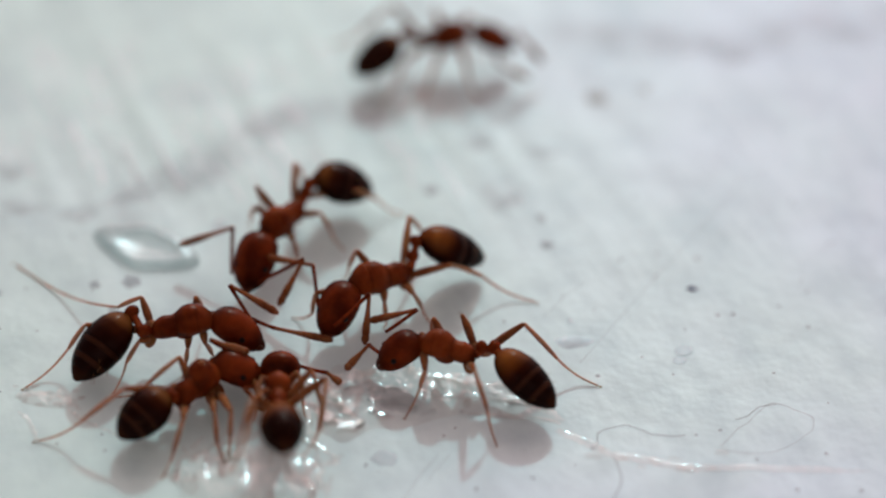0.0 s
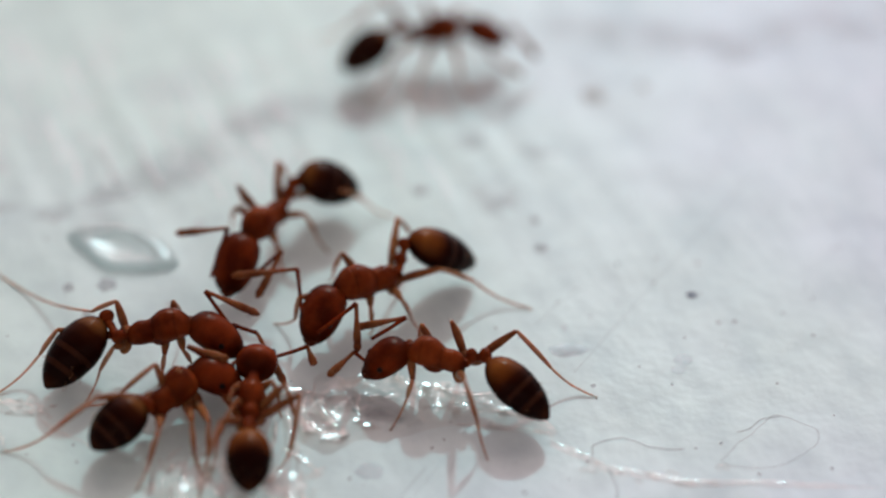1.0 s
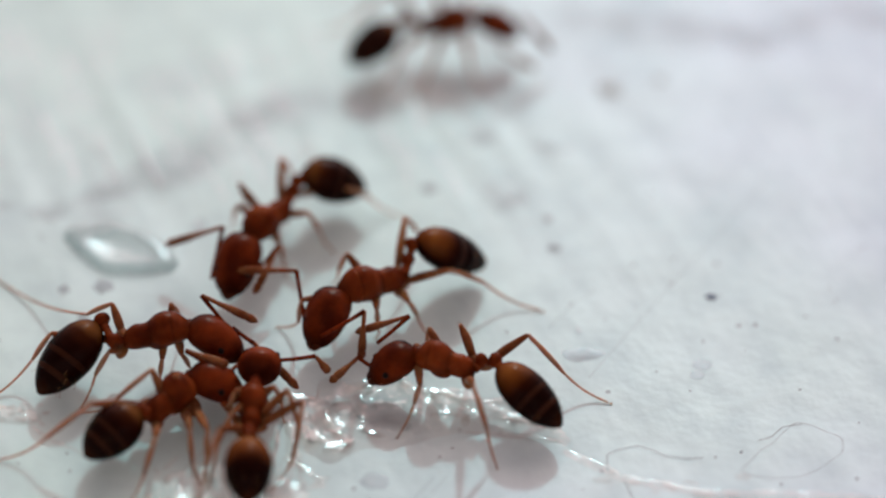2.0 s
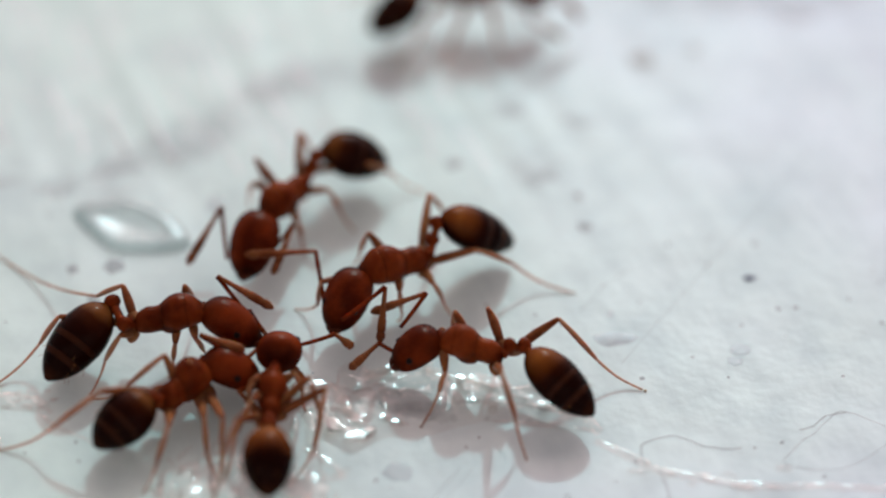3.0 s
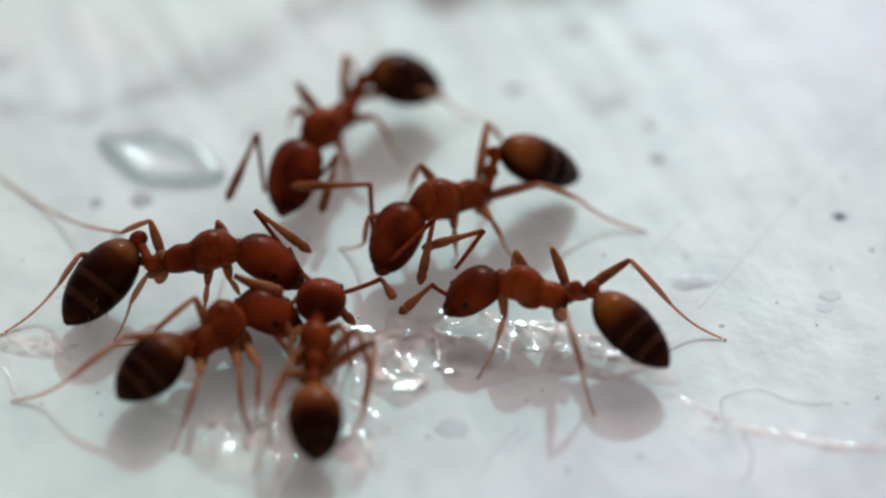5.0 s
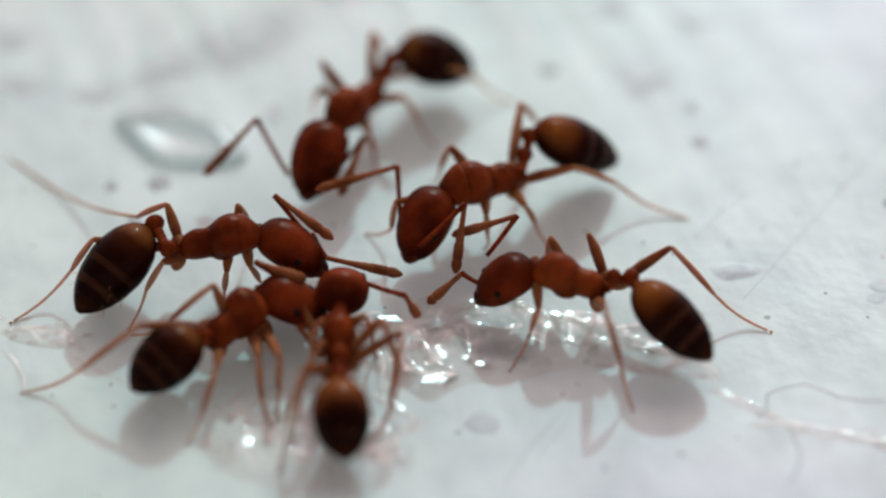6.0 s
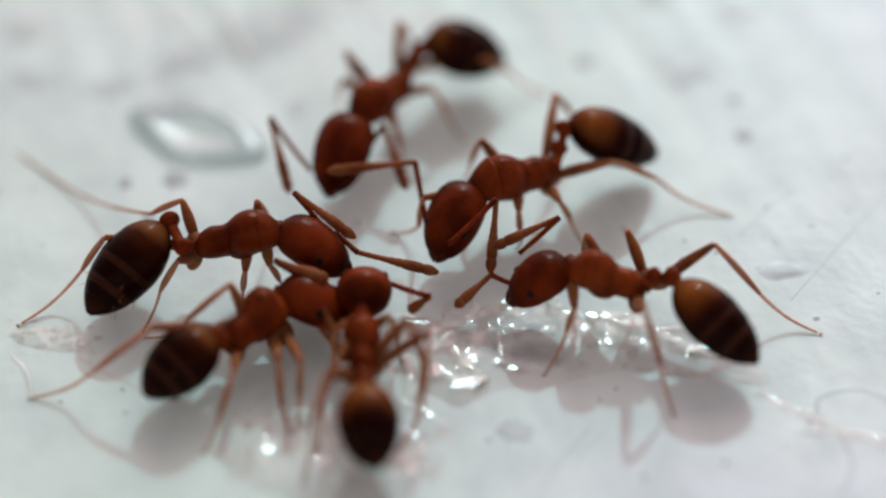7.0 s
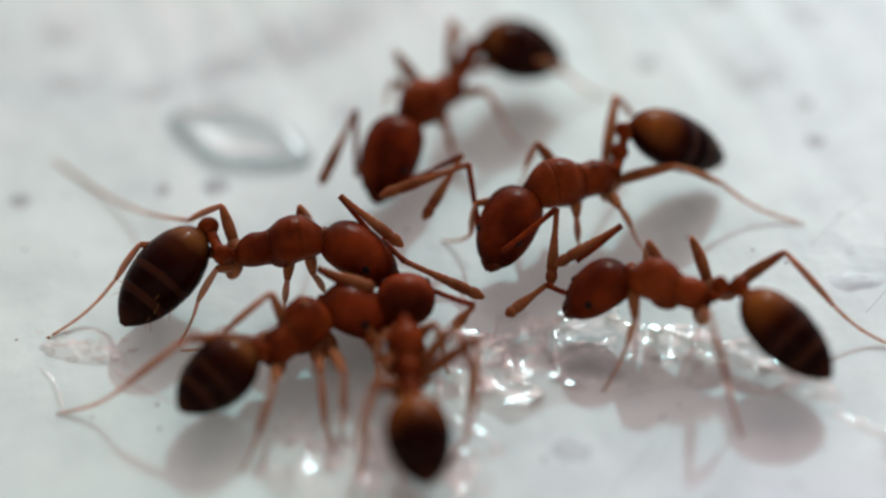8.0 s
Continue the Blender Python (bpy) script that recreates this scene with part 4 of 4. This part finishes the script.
def motions():
    swing(left_antenna_b, [
        (0, (-4.86, 2.50, 0.75), (-3.88, 2.48, 0.50)),
        (1, (-5.08, 2.65, 0.75), (-4.68, 2.01, 0.50)),
        (2.5, (-5.14, 2.41, 0.75), (-4.55, 1.91, 0.50)),
        (4.5, (-5.22, 2.37, 0.75), (-4.77, 1.81, 0.50)),
        (6, (-5.17, 2.26, 0.80), (-4.10, 2.27, 0.50)),
        (6.5, (-5.09, 2.30, 0.80), (-3.86, 2.11, 0.50)),
        (7, (-5.04, 2.34, 0.80), (-3.76, 2.25, 0.50)),
        (8, (-5.06, 2.33, 0.80), (-3.60, 1.80, 0.50))])
    swing(left_antenna_a, [
        (0, (-5.91, 3.19, 1.30), (-5.16, 2.95, 0.95)),
        (1, (-5.99, 3.15, 1.30), (-5.12, 3.00, 0.95)),
        (2.5, (-6.10, 3.15, 1.30), (-5.22, 2.89, 0.95)),
        (3.5, (-6.06, 3.22, 1.30), (-5.05, 2.77, 0.95)),
        (4.5, (-6.05, 3.21, 1.30), (-5.06, 2.66, 0.95)),
        (6.5, (-6.08, 3.10, 1.30), (-5.06, 2.50, 0.95)),
        (7, (-6.11, 3.12, 1.30), (-5.08, 2.50, 0.95)),
        (8, (-6.05, 3.09, 1.30), (-5.06, 2.44, 0.95))])
    swing(rear_antenna_a, [
        (0, (-6.07, 5.35, 1.10), (-7.51, 5.24, 0.50)),
        (1, (-5.84, 4.70, 1.10), (-7.13, 5.08, 0.50)),
        (2.5, (-6.00, 5.43, 1.10), (-7.30, 5.06, 0.50)),
        (3.5, (-6.41, 5.49, 1.10), (-6.27, 4.01, 0.50)),
        (4.5, (-6.25, 5.49, 1.10), (-6.21, 3.98, 0.50)),
        (5.8, (-6.36, 4.88, 1.10), (-7.37, 4.59, 0.50)),
        (6.2, (-6.70, 4.94, 1.10), (-7.07, 4.04, 0.50)),
        (6.5, (-6.81, 4.90, 1.10), (-6.88, 3.70, 0.50)),
        (7, (-6.74, 5.01, 1.10), (-6.32, 3.87, 0.50)),
        (8, (-6.15, 5.47, 1.10), (-6.65, 4.21, 0.50))])
    swing(rear_antenna_b, [
        (0, (-4.80, 4.14, 1.00), (-5.21, 3.47, 0.50)),
        (2.5, (-4.77, 4.84, 1.00), (-5.35, 3.32, 0.50)),
        (4.5, (-4.73, 4.99, 1.00), (-4.97, 3.61, 0.50)),
        (6.5, (-4.60, 5.17, 1.00), (-5.07, 3.83, 0.50)),
        (7, (-4.87, 5.03, 1.00), (-4.42, 4.05, 0.50)),
        (8, (-4.64, 4.23, 1.00), (-5.20, 3.23, 0.50))])
    swing(behind_antenna_a, [
        (0, (-4.14, 3.89, 1.15), (-5.13, 4.30, 0.95)),
        (1, (-4.13, 3.94, 1.15), (-5.15, 3.94, 0.95)),
        (2.5, (-4.24, 3.95, 1.15), (-5.15, 4.17, 0.95)),
        (3.5, (-4.18, 4.10, 1.15), (-5.59, 3.99, 0.95)),
        (4.5, (-4.10, 4.15, 1.15), (-5.64, 4.34, 0.95)),
        (6.5, (-4.11, 4.03, 1.15), (-5.36, 3.51, 0.95)),
        (7, (-4.26, 4.05, 1.15), (-5.68, 3.97, 0.95)),
        (8, (-4.21, 3.92, 1.15), (-5.47, 3.40, 0.95))])
    swing(behind_antenna_b, [
        (0, (-3.13, 2.73, 1.35), (-3.20, 2.25, 0.50)),
        (1, (-3.17, 2.57, 1.35), (-3.14, 2.31, 0.50)),
        (2.5, (-3.04, 2.55, 1.35), (-3.11, 2.34, 0.50)),
        (3.5, (-3.02, 2.99, 1.35), (-3.10, 2.30, 0.50)),
        (4.5, (-2.86, 3.17, 1.35), (-3.08, 2.32, 0.50)),
        (6.5, (-2.88, 3.12, 1.35), (-2.95, 2.35, 0.50)),
        (7, (-2.90, 3.09, 1.35), (-2.95, 2.28, 0.50)),
        (8, (-2.87, 2.97, 1.35), (-2.92, 2.29, 0.50))])
    swing(right_antenna_a, [
        (0, (-2.89, 2.32, 0.56), (-3.37, 1.82, 0.30)),
        (1, (-2.87, 2.31, 0.56), (-3.46, 1.76, 0.30)),
        (2.5, (-2.88, 2.25, 0.56), (-3.48, 1.72, 0.30)),
        (3.5, (-2.92, 2.24, 0.56), (-3.49, 1.74, 0.30)),
        (4.5, (-2.90, 2.26, 0.56), (-3.49, 1.74, 0.30)),
        (6.5, (-2.92, 2.24, 0.56), (-3.47, 1.74, 0.30)),
        (7, (-2.93, 2.20, 0.56), (-3.47, 1.72, 0.30)),
        (8, (-2.95, 2.20, 0.56), (-3.60, 1.70, 0.30))])
    swing(right_antenna_b, [
        (0, (-1.85, 2.75, 1.20), (-2.71, 2.77, 0.85)),
        (1, (-1.83, 2.69, 1.20), (-2.75, 2.73, 0.85)),
        (2.5, (-1.95, 2.95, 1.20), (-3.01, 2.68, 0.85)),
        (3.5, (-2.05, 3.03, 1.20), (-3.04, 2.90, 0.85)),
        (4.5, (-2.04, 2.99, 1.20), (-3.02, 2.88, 0.85)),
        (6.5, (-2.02, 3.01, 1.20), (-3.05, 2.81, 0.85)),
        (7, (-1.90, 2.89, 1.20), (-2.93, 2.51, 0.85)),
        (8, (-1.88, 2.84, 1.20), (-2.83, 2.31, 0.85))])
    swing(near_antenna_a, [
        (0, (-4.12, 1.61, 0.74), (-3.39, 0.99, 0.48)),
        (1, (-4.26, 1.91, 0.74), (-4.07, 1.61, 0.48)),
        (2.5, (-4.15, 1.84, 0.74), (-3.73, 1.64, 0.48)),
        (3.5, (-4.22, 2.08, 0.74), (-3.60, 1.82, 0.48)),
        (4.5, (-4.13, 2.04, 0.74), (-3.69, 1.46, 0.48)),
        (5.8, (-4.10, 1.74, 0.79), (-3.58, 1.17, 0.48)),
        (6.2, (-3.80, 1.36, 0.74), (-3.25, 0.55, 0.28)),
        (6.5, (-4.10, 1.70, 0.74), (-3.88, 1.33, 0.48)),
        (7, (-3.79, 1.49, 0.74), (-4.13, 1.42, 0.48)),
        (8, (-3.95, 1.49, 0.74), (-4.41, 1.09, 0.48))])
    x, y = near_ant["root"][0], near_ant["root"][1]
    walk(near_ant, [(t, pose((x + dx) * MM, (y + dy) * MM, dz * MM, rx, 0, rz)) for t, dx, dy, dz, rx, rz in (
        (0, 0.07, -0.16, 0.25, -20, 0), (0.5, -0.03, 0.0, 0.12, -10, -2), (1, -0.12, 0.18, 0, -1, -4), (2.5, -0.09, 0.22, 0, 0, -5),
        (4.5, -0.01, 0.1, 0, 0, -3), (6.5, 0, 0, 0, 0, 1), (7, 0, 0, 0, 0, 2), (8, -0.03, 0.05, 0, 0, 5))])


motions()
